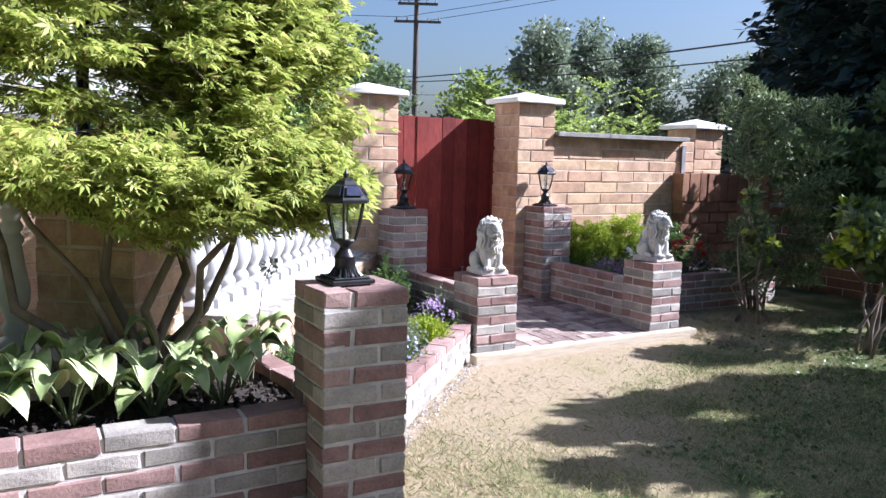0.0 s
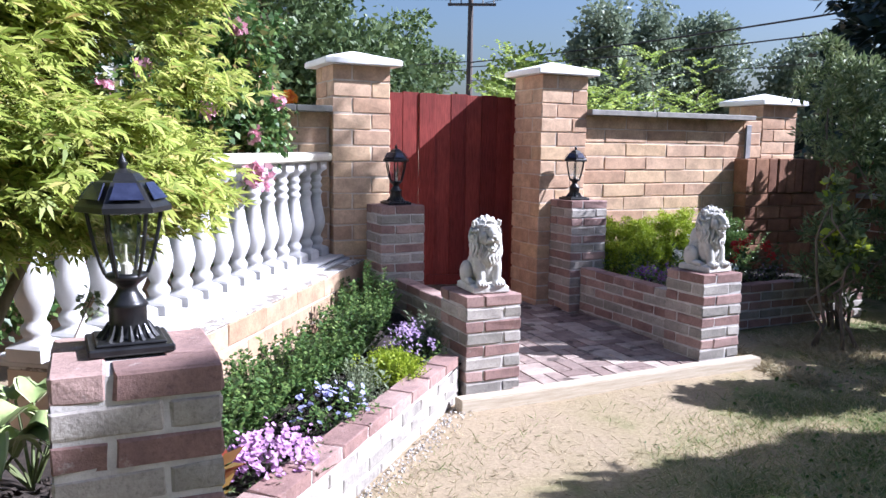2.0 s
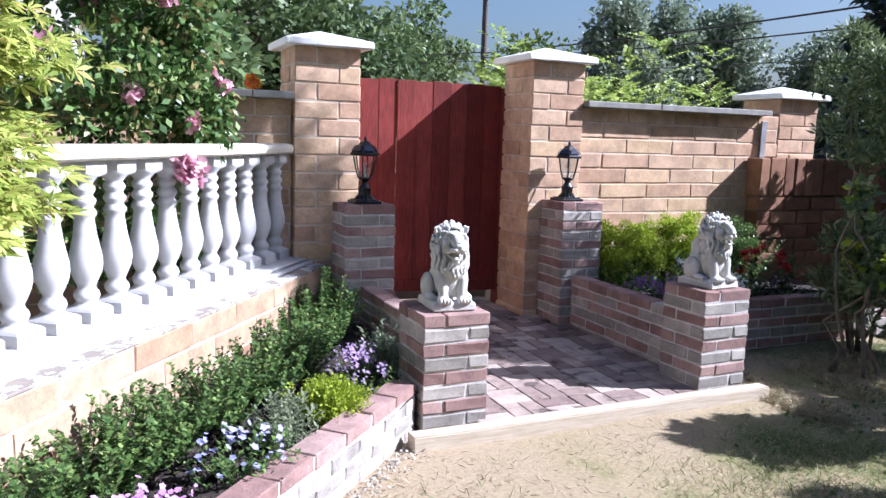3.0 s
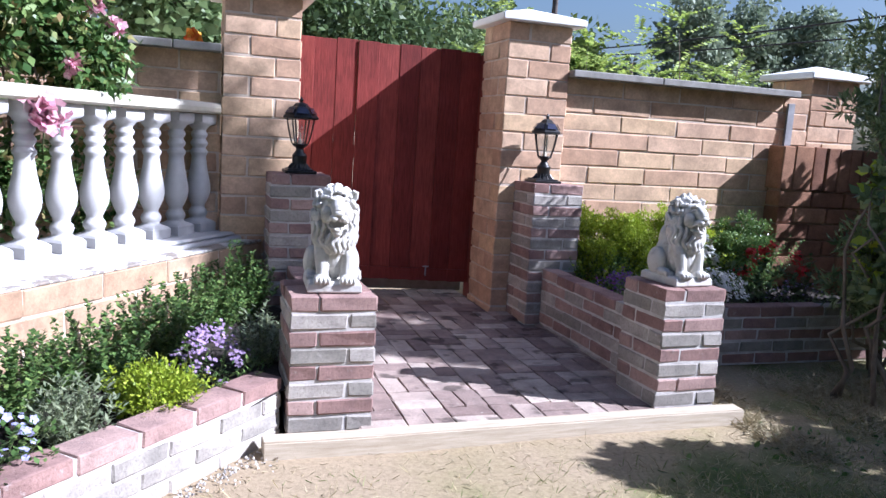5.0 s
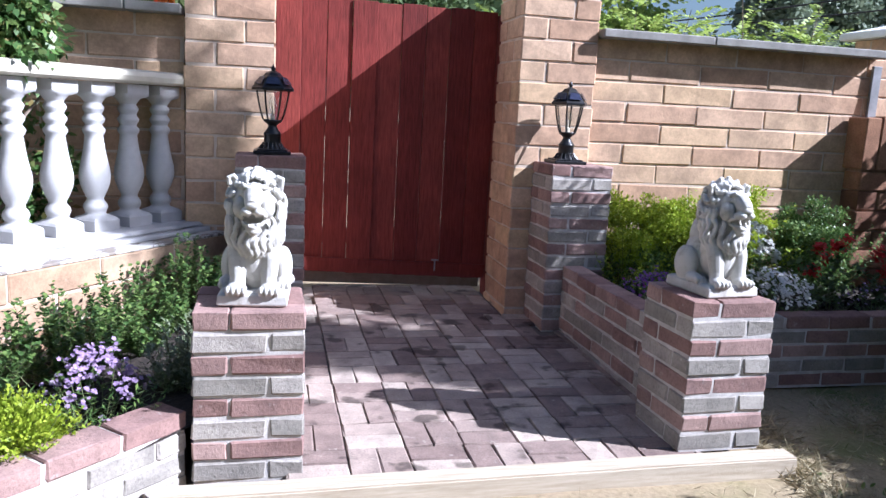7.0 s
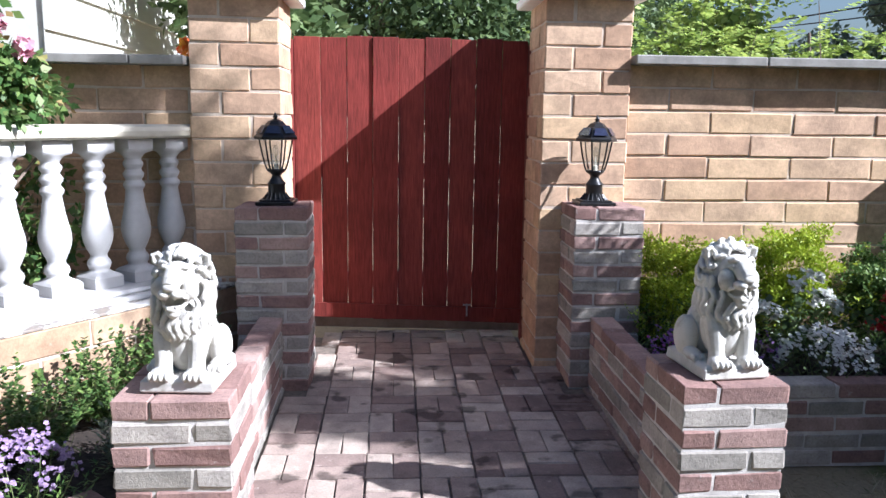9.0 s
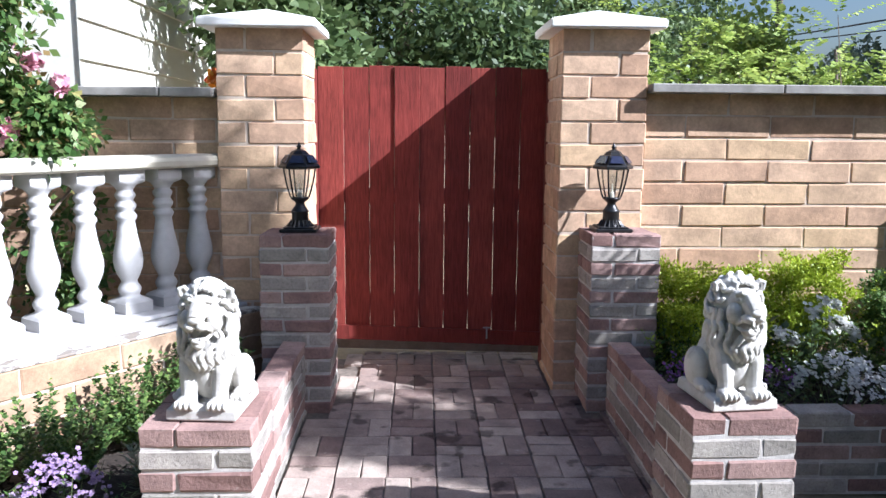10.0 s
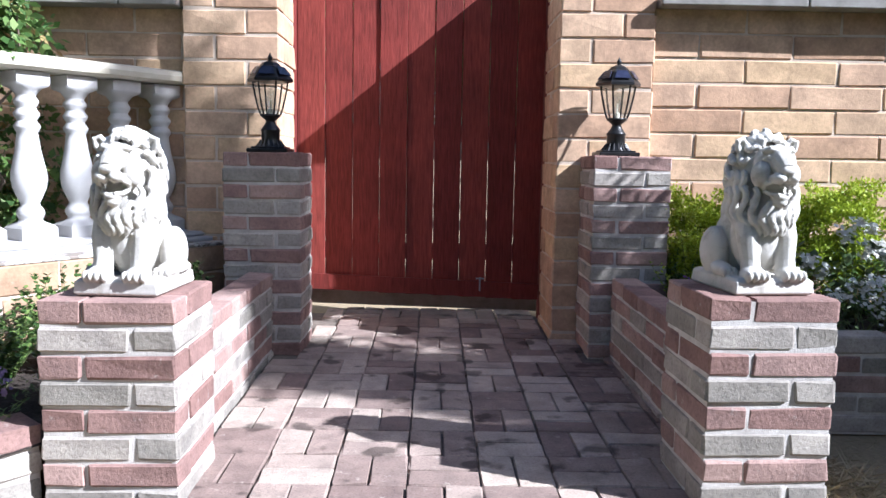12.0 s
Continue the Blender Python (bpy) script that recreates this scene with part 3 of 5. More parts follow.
    # forelocks combed back over the crown
    for k in range(9):
        u = (k - 4) / 4
        pts = []
        for j in range(8):
            t = j / 7
            pts.append(H @ Vector((u * (0.040 + 0.030 * t) + 0.005 * math.sin(6 * t + k * 2), -0.046 + 0.10 * t, 0.076 + 0.036 * math.sin(0.55 + 1.8 * t) - 0.024 * u * u)))
        lock(pts, 0.0098)
    return mesh_of(bm, "lion_statue", True)


def make_lions():
    me = lion_mesh()
    me.materials.append(M_LION)
    for x, y, z, a, lb in ((3.12, 4.880, 0.548, -4, "weathered pale cast-stone seated lion on a brick pillar"), (4.80, 4.90, 0.572, 7, "greyish cast-stone seated lion turned towards the flower bed")):
        ob = new("lion_statue", me)
        ob.matrix_basis = pose(x, y, z, 0, 0, a) @ Matrix.Diagonal((0.93, 0.93, 0.965, 1))
        rm = ob.modifiers.new("fuse", "REMESH")
        rm.mode, rm.voxel_size, rm.use_smooth_shade = "VOXEL", 0.0026, True
        sm = ob.modifiers.new("soften", "SMOOTH")
        sm.factor, sm.iterations = 0.35, 1
        tagged(ob, lb, "statue", "stone lions")


make_lions()


# ---------------- lanterns ----------------
def lantern(base, label, turn=0.0, h=0.45):
    T = thing("pillar_lantern", base, label, "lamp", "pillar lanterns", turn=turn)
    k = h / 0.45
    m = pose(*base, 0, 0, turn) @ Matrix.Diagonal((k, k, k, 1))
    bm = bmesh.new()
    box(bm, -0.092, 0.092, -0.092, 0.092, 0.0, 0.018, bev=0.004)
    box(bm, -0.076, 0.076, -0.076, 0.076, 0.018, 0.026, bev=0.003)
    part("base_plate", bm, M_BLACK, T, m=m)
    bm = bmesh.new()
    lathe(bm, [(0.052, 0.022), (0.045, 0.03), (0.042, 0.034), (0.042, 0.095), (0.046, 0.1), (0.040, 0.108), (0.026, 0.128), (0.021, 0.14), (0.024, 0.146), (0.036, 0.156), (0.046, 0.164), (0.048, 0.172)], 24)
    part("post", bm, M_BLACK, T, m=m, smooth=True)
    for i in range(16):
        a = 2 * math.pi * i / 16
        bm = bmesh.new()
        p = Vector((math.cos(a), math.sin(a), 0))
        tube(bm, [p * 0.066 + Vector((0, 0, 0.022)), p * 0.055 + Vector((0, 0, 0.036)), p * 0.045 + Vector((0, 0, 0.058))], [0.0075, 0.006, 0.002], 5)
        part("flute", bm, M_BLACK, T, m=m)
    prof = [(0.046, 0.172), (0.056, 0.20), (0.066, 0.24), (0.074, 0.28), (0.080, 0.318)]
    for i in range(6):
        a = math.pi / 3 * i
        bm = bmesh.new()
        tube(bm, [(r * math.cos(a), r * math.sin(a), z) for r, z in prof], 0.0045, 6)
        part("cage_rib", bm, M_BLACK, T, m=m)
        bm = bmesh.new()
        a2 = a + math.pi / 3
        prev = None
        for r, z in prof:
            r -= 0.004
            cur = (bm.verts.new((r * math.cos(a), r * math.sin(a), z)), bm.verts.new((r * math.cos(a2), r * math.sin(a2), z)))
            if prev:
                bm.faces.new((prev[0], prev[1], cur[1], cur[0]))
            prev = cur
        bmesh.ops.solidify(bm, geom=bm.faces[:], thickness=0.002)
        part("glass_pane", bm, M_GLASS, T, m=m).visible_shadow = False
    bm = bmesh.new()
    hexp = [(0.080, 0.314), (0.104, 0.318), (0.104, 0.330), (0.098, 0.336), (0.060, 0.384), (0.050, 0.388), (0.036, 0.404), (0.012, 0.414)]
    lathe(bm, hexp, 6)
    part("roof", bm, M_BLACK, T, m=m)
    for i in range(6):
        a = math.pi / 3 * (i + 0.5)
        c0, c1 = math.cos(a), math.sin(a)
        bm = bmesh.new()
        q = []
        for r, z, hw in ((0.0805, 0.3425, 0.036), (0.0555, 0.3785, 0.022)):
            q.append(bm.verts.new((r * c0 - hw * c1, r * c1 + hw * c0, z)))
            q.append(bm.verts.new((r * c0 + hw * c1, r * c1 - hw * c0, z)))
        f = bm.faces.new((q[0], q[1], q[3], q[2]))
        bmesh.ops.translate(bm, verts=bm.verts, vec=(c0 * 0.005, c1 * 0.005, 0.004))
        bmesh.ops.solidify(bm, geom=[f], thickness=0.003)
        part("solar_panel", bm, M_SOLAR, T, "dark blue solar cell", m=m)
    bm = bmesh.new()
    lathe(bm, [(0.012, 0.410), (0.008, 0.418), (0.013, 0.426), (0.008, 0.434), (0.004, 0.442), (0.001, 0.45)], 10)
    part("finial", bm, M_BLACK, T, m=m, smooth=True)
    bm = bmesh.new()
    lathe(bm, [(0.010, 0.172), (0.012, 0.20), (0.018, 0.225), (0.022, 0.25), (0.018, 0.275), (0.006, 0.29)], 14)
    b = part("bulb", bm, M_GLASS, T, "clear bulb", m=m, smooth=True)
    b.visible_shadow = False
    bm = bmesh.new()
    lathe(bm, [(0.012, 0.160), (0.012, 0.195), (0.004, 0.20), (0.003, 0.24)], 10)
    part("bulb_socket", bm, M_RAIL, T, m=m)
    return T


lantern((4.762, 6.41, 0.937), "black lantern on the lamp pillar beside the gate", 0)
lantern((3.172, 6.41, 0.927), "black lantern on the brick pillar by the balustrade", 0)
lantern((1.125, 2.765, 0.917), "black solar lantern on the corner brick pillar", 2, 0.43)


# ---------------- gate ----------------
def make_gate():
    T = thing("garden_gate", (3.86, 7.09, 0.14), "closed dark red stained wooden garden gate", "gate")
    x0, x1, n = 3.186, 4.513, 9
    rng = random.Random(4)
    w = (x1 - x0) / n
    for i in range(n):
        bm = bmesh.new()
        gap = rng.uniform(0.0004, 0.0018)
        a, b = x0 + i * w + gap, x0 + (i + 1) * w - gap
        top = 1.80 + rng.uniform(-0.006, 0.006)
        bot = 0.185 - 0.05 * i / n
        fwd = (0.014 if i in (0, 3) else 0.0) + rng.uniform(-0.003, 0.003)
        box(bm, a, b, 7.065 - fwd, 7.083 - fwd, bot, top, bev=0.002)
        part("board", bm, M_GATE, T)
    bm = bmesh.new()
    bmesh.ops.create_cube(bm, size=1, matrix=pose(3.865, 7.052, 0.21, 0, 2.0, 0) @ Matrix.Diagonal((1.29, 0.02, 0.085, 1)))
    part("bottom_rail", bm, M_GATE, T)
    for z in (0.40, 1.05, 1.60):
        part("back_rail", box_bm(3.23, 4.50, 7.086, 7.125, z - 0.045, z + 0.045, bev=0.002), M_GATE, T)
    bm = bmesh.new()
    box(bm, 4.183, 4.192, 7.035, 7.041, 0.19, 0.265)
    box(bm, 4.165, 4.21, 7.034, 7.0405, 0.255, 0.263)
    part("drop_bolt", bm, M_STEEL, T, "small pale metal drop bolt")
    for a, b in ((3.12, 3.184), (4.515, 4.58)):
        part("jamb", box_bm(a, b, 6.99, 7.12, 0.03, 1.78, bev=0.003), M_GATE, T)
    bm = bmesh.new()
    bmesh.ops.create_cube(bm, size=1, matrix=pose(3.86, 7.295, 0.10, 0, 1.4, 0) @ Matrix.Diagonal((1.36, 0.07, 0.09, 1)))
    s = part("gate_sill", bm, M_CAPSTONE, None)
    tagged(s, "pale concrete sill strip under the gate", "sill")


make_gate()

# ---------------- gate pillars, garden walls ----------------
BC = 0.1185


def block_mats(i):
    return M_BLOCK


def cap(T, cx, cy, z, w, label):
    bm = bmesh.new()
    lo, hi = [], []
    h = w / 2
    for a, b in ((-h, -h), (h, -h), (h, h), (-h, h)):
        lo.append(bm.verts.new((a, b, 0)))
        hi.append(bm.verts.new((a, b, 0.045)))
    ap = bm.verts.new((0, 0, 0.125))
    bm.faces.new(lo[::-1])
    for i in range(4):
        j = (i + 1) % 4
        bm.faces.new((lo[i], lo[j], hi[j], hi[i]))
        bm.faces.new((hi[i], hi[j], ap))
    bmesh.ops.bevel(bm, geom=bm.edges[:], offset=0.006, segments=2, affect="EDGES")
    part("cap", bm, M_WHITECAP, T, label, m=pose(cx, cy, z))


for cx, cy, top, lb in ((4.737, 6.785, 1.962, "tall tan block gate pillar with white cap"), (2.955, 6.785, 1.945, "tall tan block gate pillar beside the balustrade"), (7.25, 6.83, 1.80, "shorter tan block pillar at the wall's end")):
    T = pillar("gate_pillar", lb, cx, cy, top, 0.45, 0.45, 17, block_mats, piece="block", ch=BC, bw=0.147, joint=0.008, mortar=M_JOINT, group="gate pillars")
    cap(T, cx, cy, top + 0.001, 0.595, "white painted pyramid cap on a block pillar")


def block_wall(name, label, x0, y0, x1, y1, top, courses, thick=0.16):
    T = low_wall(name, label, x0, y0, x1, y1, top, courses, thick, 0, "wall", BC, 0.446, 0.008, block_mats, "block", M_JOINT, "structure")
    return T


block_wall("wall_north", "tan concrete block garden wall with grey capstones", 4.967, 6.685, 7.02, 6.685, 1.645, 15)
block_wall("wall_west", "tan block garden wall behind the rose bush", -1.6, 6.70, 2.725, 6.70, 1.60, 15)


def capstones(x0, x1, y, z, cuts):
    xs = [x0] + cuts + [x1]
    for a, b in zip(xs, xs[1:]):
        ob = part("capstone", box_bm(a + 0.003, b - 0.003, y - 0.185, y + 0.12, z, z + 0.047, bev=0.005), M_CAPSTONE, None)
        tagged(ob, "weathered grey concrete capstone along the wall", "capstone", "wall capstones")


capstones(4.97, 6.84, 6.685, 1.642, [5.66])
capstones(-1.6, 2.72, 6.70, 1.597, [-0.5, 0.3, 1.1, 1.9, 2.45])

# downpipe-like strip at the wall's end
ob = part("metal_strip", box_bm(6.80, 6.862, 6.575, 6.597, 0.0, 1.60, bev=0.003), M_STEEL, None)
tagged(ob, "grey metal strip fixed upright at the wall's end", "metal strip")


# lower brown wall with a soldier course
def soldier_wall():
    x0, x1, y = 6.70, 9.4, 6.515
    T = thing("wall_east", (8.0, y, -0.05), "brown brick wall with a tall upright soldier course", "wall", kind="structure")
    part("mortar", box_bm(x0 + 0.01, x1, y - 0.06, y + 0.07, -0.05, 1.285), M_BROWNJOINT, T)
    rng = random.Random(23)
    x = x0 - 0.012
    while x < x1:
        w = rng.choice((0.098, 0.105, 0.16))
        lay(T, w, 0.165, 0.325 - rng.uniform(0, 0.012), M_BROWN, pose(x + w / 2, y - rng.uniform(0, 0.012), 1.128), "brick")
        x += w + 0.009
    for i in range(8):
        z = 0.955 - i * 0.122
        x = x0 - (0.15 if i % 2 else 0)
        while x < x1:
            a, b = max(x, x0), min(x + 0.292, x1)
            if b - a > 0.03:
                lay(T, b - a, 0.15, 0.112, M_BROWN, pose((a + b) / 2, y - rng.uniform(0, 0.008), z - 0.056), "brick")
            x += 0.302


M_BROWNJOINT = plain("brown_wall_mortar", (0.20, 0.13, 0.09), (0.32, 0.23, 0.17), 12, 0.95, strength=0.5, spec=0.1)
M_BROWN = masonry("brown_brick", [(0.0, (0.17, 0.085, 0.055)), (0.5, (0.23, 0.12, 0.075)), (1.0, (0.30, 0.165, 0.10))], stain=(0.36, 0.25, 0.17), stain_at=0.68)
soldier_wall()
low_wall("boundary_wall", "low brown brick boundary wall behind the shrubs", 8.3, 6.7, 8.3, -5.5, 0.9, 9, 0.16, 0, "wall", 0.108, 0.42, 0.008, lambda i: M_BROWN, "block", M_JOINT, "structure")
ob = part("capstone", box_bm(8.19, 8.41, -5.5, 6.7, 0.9, 0.945, bev=0.005), M_CAPSTONE, None)
tagged(ob, "pale capstone along the low boundary wall", "capstone")

# ---------------- lawn-side brickwork ----------------
pillar("brick_pillar", "low red and grey brick pillar under a lion", 3.105, 4.875, 0.546, 0.345, 0.345, 8, course_mat, group="banded brick pillars")
pillar("brick_pillar", "low banded brick pillar dappled by leaf shadows", 4.795, 4.895, 0.570, 0.338, 0.345, 8, course_mat, group="banded brick pillars", turn=1.5)
pillar("brick_pillar", "banded brick lamp pillar beside the red gate", 4.805, 6.405, 0.936, 0.345, 0.33, 13, course_mat, group="banded brick pillars")
pillar("brick_pillar", "banded brick lamp pillar at the balustrade's end", 3.165, 6.405, 0.926, 0.345, 0.33, 13, course_mat, group="banded brick pillars")
pillar("brick_pillar", "corner brick pillar of the raised planting bed", 1.132, 2.730, 0.916, 0.332, 0.335, 14, course_mat, group="banded brick pillars", turn=-0.5)

low_wall("path_wall", "low banded brick wall edging the path", 3.155, 5.055, 3.155, 6.235, 0.395, 6, mixed=0.2)
low_wall("path_wall", "low banded brick wall beside the flower bed", 4.785, 5.075, 4.785, 6.235, 0.392, 6, mixed=0.35)
low_wall("bed_wall", "low slanting brick bed wall with red coping", 2.868, 4.785, 1.30, 3.17, 0.213, 4, 0.125, mats=lambda i: M_RED if i == 0 else M_GREY)
low_wall("bed_wall", "raised brick bed wall below the hostas", 0.968, 2.80, -2.2, 2.79, 0.45, 7, 0.13, mixed=0.12)
low_wall("bed_wall", "short brick wall dividing the raised beds", 1.12, 2.91, 1.02, 3.80, 0.44, 6, 0.11, mixed=0.2)
low_wall("bed_wall", "low shaded brick wall of the flower bed", 4.85, 5.50, 7.1, 5.50, 0.315, 5, mixed=0.2)


def edging():
    bm = bmesh.new()
    bmesh.ops.create_cube(bm, size=1, matrix=pose(3.93, 4.60, -0.018, 0, 0, 1.6) @ Matrix.Diagonal((2.2, 0.088, 0.09, 1)))
    bmesh.ops.subdivide_edges(bm, edges=[e for e in bm.edges if e.calc_length() > 1], cuts=14)
    bmesh.ops.bevel(bm, geom=[e for e in bm.edges if e.calc_length() > 0.1], offset=0.006, segments=2, affect="EDGES")
    for v in bm.verts:
        v.co.z += 0.004 * noise.noise(v.co * 3)
        v.co.y += 0.004 * noise.noise(v.co * 2 + Vector((5, 0, 0)))
    T = part("edging_timber", bm, M_TIMBER, None)
    tagged(T, "pale weathered edging timber between lawn and paving", "timber")
    return T


edging()


# ---------------- beds ----------------
def soil(name, pts, z, label, hump=0.03):
    bm = bmesh.new()
    f = bm.faces.new([bm.verts.new((x, y, z)) for x, y in pts])
    bmesh.ops.triangulate(bm, faces=[f])
    bmesh.ops.subdivide_edges(bm, edges=bm.edges[:], cuts=11, use_grid_fill=True)
    for v in bm.verts:
        v.co.z += hump * noise.noise(v.co * 5) + 0.4 * hump * noise.noise(v.co * 23)
    ob = part(name, bm, M_SOIL, None, smooth=False)
    tagged(ob, label, "soil", kind="structure")


soil("soil", [(1.22, 3.19), (2.80, 4.80), (3.10, 4.9), (3.10, 6.5), (2.93, 6.50), (1.02, 3.9)], 0.145, "dark crumbly mulch in the slanting flower bed")
soil("soil", [(-2.2, 2.87), (1.06, 2.89), (0.98, 3.78), (0.2, 3.45), (-2.2, 3.45)], 0.385, "dark mulch round the hostas")
soil("soil", [(4.84, 5.56), (7.0, 5.56), (7.0, 6.60), (4.96, 6.60)], 0.235, "dark mulch in the shaded flower bed")


# ---------------- balustrade ----------------
FA, FB = Vector((2.98, 6.57)), Vector((0.74, 3.51))
BU = (FB - FA).normalized()
BN = Vector((-BU.y, BU.x))
if BN.y > 0:
    BN = -BN
BANG = math.degrees(math.atan2(-BU.y, -BU.x))


def bal_pose(s, off, z):
    p = FA + BU * s - BN * off
    return pose(p.x, p.y, z, 0, 0, BANG)


def baluster_mesh():
    bm = bmesh.new()
    lathe(bm, [(0.068, 0.0), (0.068, 0.05), (0.058, 0.062), (0.046, 0.075), (0.040, 0.085), (0.046, 0.097), (0.050, 0.112), (0.046, 0.128), (0.036, 0.142), (0.034, 0.155),
               (0.047, 0.185), (0.059, 0.22), (0.064, 0.255), (0.062, 0.29), (0.054, 0.33), (0.045, 0.38), (0.039, 0.43), (0.0365, 0.455), (0.045, 0.47), (0.047, 0.482), (0.036, 0.50), (0.034, 0.506),
               (0.044, 0.523), (0.046, 0.535), (0.035, 0.553), (0.034, 0.56), (0.043, 0.576), (0.044, 0.588), (0.034, 0.604), (0.036, 0.612), (0.052, 0.635), (0.060, 0.648), (0.062, 0.66), (0.062, 0.705)], 24, square=3)
    me = mesh_of(bm, "baluster", True)
    zs = [v.co.z for v in me.vertices]
    for p in me.polygons:
        mid = sum(zs[i] for i in p.vertices) / len(p.vertices)
        if mid < 0.066 or mid > 0.655:
            p.use_smooth = False
    me.materials.append(M_BALUSTER)
    return me


def rail_mesh(L, w=0.19):
    bm = bmesh.new()
    prof = [(-w / 2 + 0.02, 0), (w / 2 - 0.02, 0), (w / 2 - 0.004, 0.012), (w / 2, 0.035), (w / 2 - 0.008, 0.055), (w / 2 - 0.05, 0.066), (-w / 2 + 0.05, 0.066), (-w / 2 + 0.008, 0.055), (-w / 2, 0.035), (-w / 2 + 0.004, 0.012)]
    rows = []
    n = max(2, int(L / 0.15))
    for i in range(n + 1):
        x = -L * i / n
        rows.append([bm.verts.new((x, y, z + 0.003 * noise.noise((x * 3, y, 1)))) for y, z in prof])
    for a, b in zip(rows, rows[1:]):
        for k in range(len(prof)):
            bm.faces.new((a[k], a[(k + 1) % len(prof)], b[(k + 1) % len(prof)], b[k]))
    bm.faces.new(rows[0])
    bm.faces.new(rows[-1][::-1])
    return bm


def balustrade():
    SL = 0.545
    T = thing("balustrade", (*bal_pose(1.5, 0.3, 0).translation,), "white cast balustrade with turned balusters and cream rail", "balustrade")
    me = baluster_mesh()
    L = 3.15
    for i in range(15):
        obj("baluster", me, M_BALUSTER, T, bal_pose(0.205 + i * 0.211, 0.315, SL) @ Matrix.Diagonal((1.1, 1.1, 0.98, 1)))
    part("handrail", rail_mesh(L + 0.05, 0.2), M_RAIL, T, "cream weathered handrail", m=bal_pose(-0.06, 0.30, SL + 0.695))
    bm = bmesh.new()
    box(bm, -L, 0.03, -0.19, 0.19, SL - 0.026, SL, bev=0.011)
    box(bm, -L, 0.045, -0.225, 0.225, SL - 0.05, SL - 0.024, bev=0.008)
    part("plinth_slab", bm, M_BALUSTER, T, m=bal_pose(0, 0.315, 0))
    # left run beyond the pier
    for i in range(5):
        obj("baluster", me, M_BALUSTER, T, pose(0.02 - i * 0.215, 3.62 - i * 0.01, SL, 0, 0, 2))
    part("handrail", rail_mesh(2.6, 0.2), M_RAIL, T, m=pose(0.2, 3.62, SL + 0.695, 0, 0, 2))
    bm = bmesh.new()
    box(bm, -2.4, 0.2, -0.2, 0.2, SL - 0.05, SL, bev=0.012)
    part("plinth_slab", bm, M_BALUSTER, T, m=pose(0.0, 3.63, 0, 0, 0, 2))
    # plinth of tan blocks with a painted top
    W = thing("plinth_wall", (*bal_pose(1.5, 0.2, -0.05).translation,), "tan block plinth wall with peeling white top", "wall", kind="structure")
    part("mortar", box_bm(-L, -0.004, 0.004, 0.46, -0.05, 0.485), M_JOINT, W, m=bal_pose(0, 0, 0) )
    part("painted_top", box_bm(-L, 0.0, -0.003, 0.455, 0.486, 0.499, bev=0.003), M_PEEL, W, "peeling white painted ledge", m=bal_pose(0, 0, 0))
    for i, h in enumerate((0.117, 0.117, 0.117, 0.117)):
        z = 0.485 - i * 0.1245
        s = 0.0 if i % 2 == 0 else -0.22
        while s < L:
            a, b = max(s, 0), min(s + 0.44, L)
            if b - a > 0.03:
                lay(W, b - a, 0.12, h, M_PLINTH_DIM, bal_pose(0, 0, 0) @ pose(-(a + b) / 2, 0.06, z - h / 2), "block")
            s += 0.448
    W2 = thing("plinth_wall", (-1.0, 3.5, -0.05), "shaded tan block plinth behind the hostas", "wall", kind="structure")
    part("mortar", box_bm(-2.4, 0.25, 3.45, 3.85, -0.05, 0.49), M_JOINT, W2)


def peel_mat():
    m, n, l, b = node_mat("peeling_white_paint", 0.7)
    t = world_noise(n, l, 11.0, 6.0, 0.7)
    r = ramp(n, [(0.40, (0.60, 0.59, 0.56)), (0.49, (0.52, 0.50, 0.47)), (0.52, (0.20, 0.175, 0.155)), (0.8, (0.32, 0.26, 0.20))])
    l.new(t.outputs["Fac"], r.inputs["Fac"])
    l.new(r.outputs["Color"], b.inputs["Base Color"])
    bump(n, l, b, t.outputs["Fac"], 0.4, 0.004)
    return m


M_PEEL = peel_mat()
balustrade()
pillar("block_pier", "tan block pier between two balustrade runs", 0.42, 3.80, 1.33, 0.45, 0.45, 12, block_mats, turn=BANG, piece="block", ch=BC, bw=0.147, joint=0.008, mortar=M_JOINT)


# ---------------- house ----------------
def house():
    T = thing("house", (-2.0, 10.0, -0.05), "neighbouring house wall with cream lap siding", "house")
    bm = bmesh.new()
    box(bm, -5.5, 1.36, 8.2, 13.3, -0.05, 5.6)
    part("wall", bm, M_SIDING, T)
    z, i = 0.2, 0
    while z < 5.5:
        bm = bmesh.new()
        vs = [bm.verts.new(p) for p in ((1.362, 8.18, z), (1.392, 8.18, z), (1.392, 8.18, z + 0.02), (1.366, 8.18, z + 0.283), (1.362, 8.18, z + 0.283))]
        f = bm.faces.new(vs)
        ex = bmesh.ops.extrude_face_region(bm, geom=[f])
        bmesh.ops.translate(bm, verts=[g for g in ex["geom"] if isinstance(g, bmesh.types.BMVert)], vec=(0, 5.14, 0))
        part("siding_board", bm, M_SIDING, T)
        z += 0.285
    bm = bmesh.new()
    vs = [bm.verts.new(p) for p in ((-5.9, 7.8, 5.55), (1.75, 7.8, 5.55), (1.75, 13.7, 5.55), (-5.9, 13.7, 5.55), (-5.9, 10.75, 7.3), (1.75, 10.75, 7.3))]
    for ix in ((0, 1, 5, 4), (2, 3, 4, 5), (1, 2, 5), (3, 0, 4), (3, 2, 1, 0)):
        bm.faces.new([vs[k] for k in ix])
    part("roof", bm, M_CAPSTONE, T)


house()


# ---------------- paving ----------------
def path_z(y):
    return 0.0 + 0.018 * (y - 4.65)


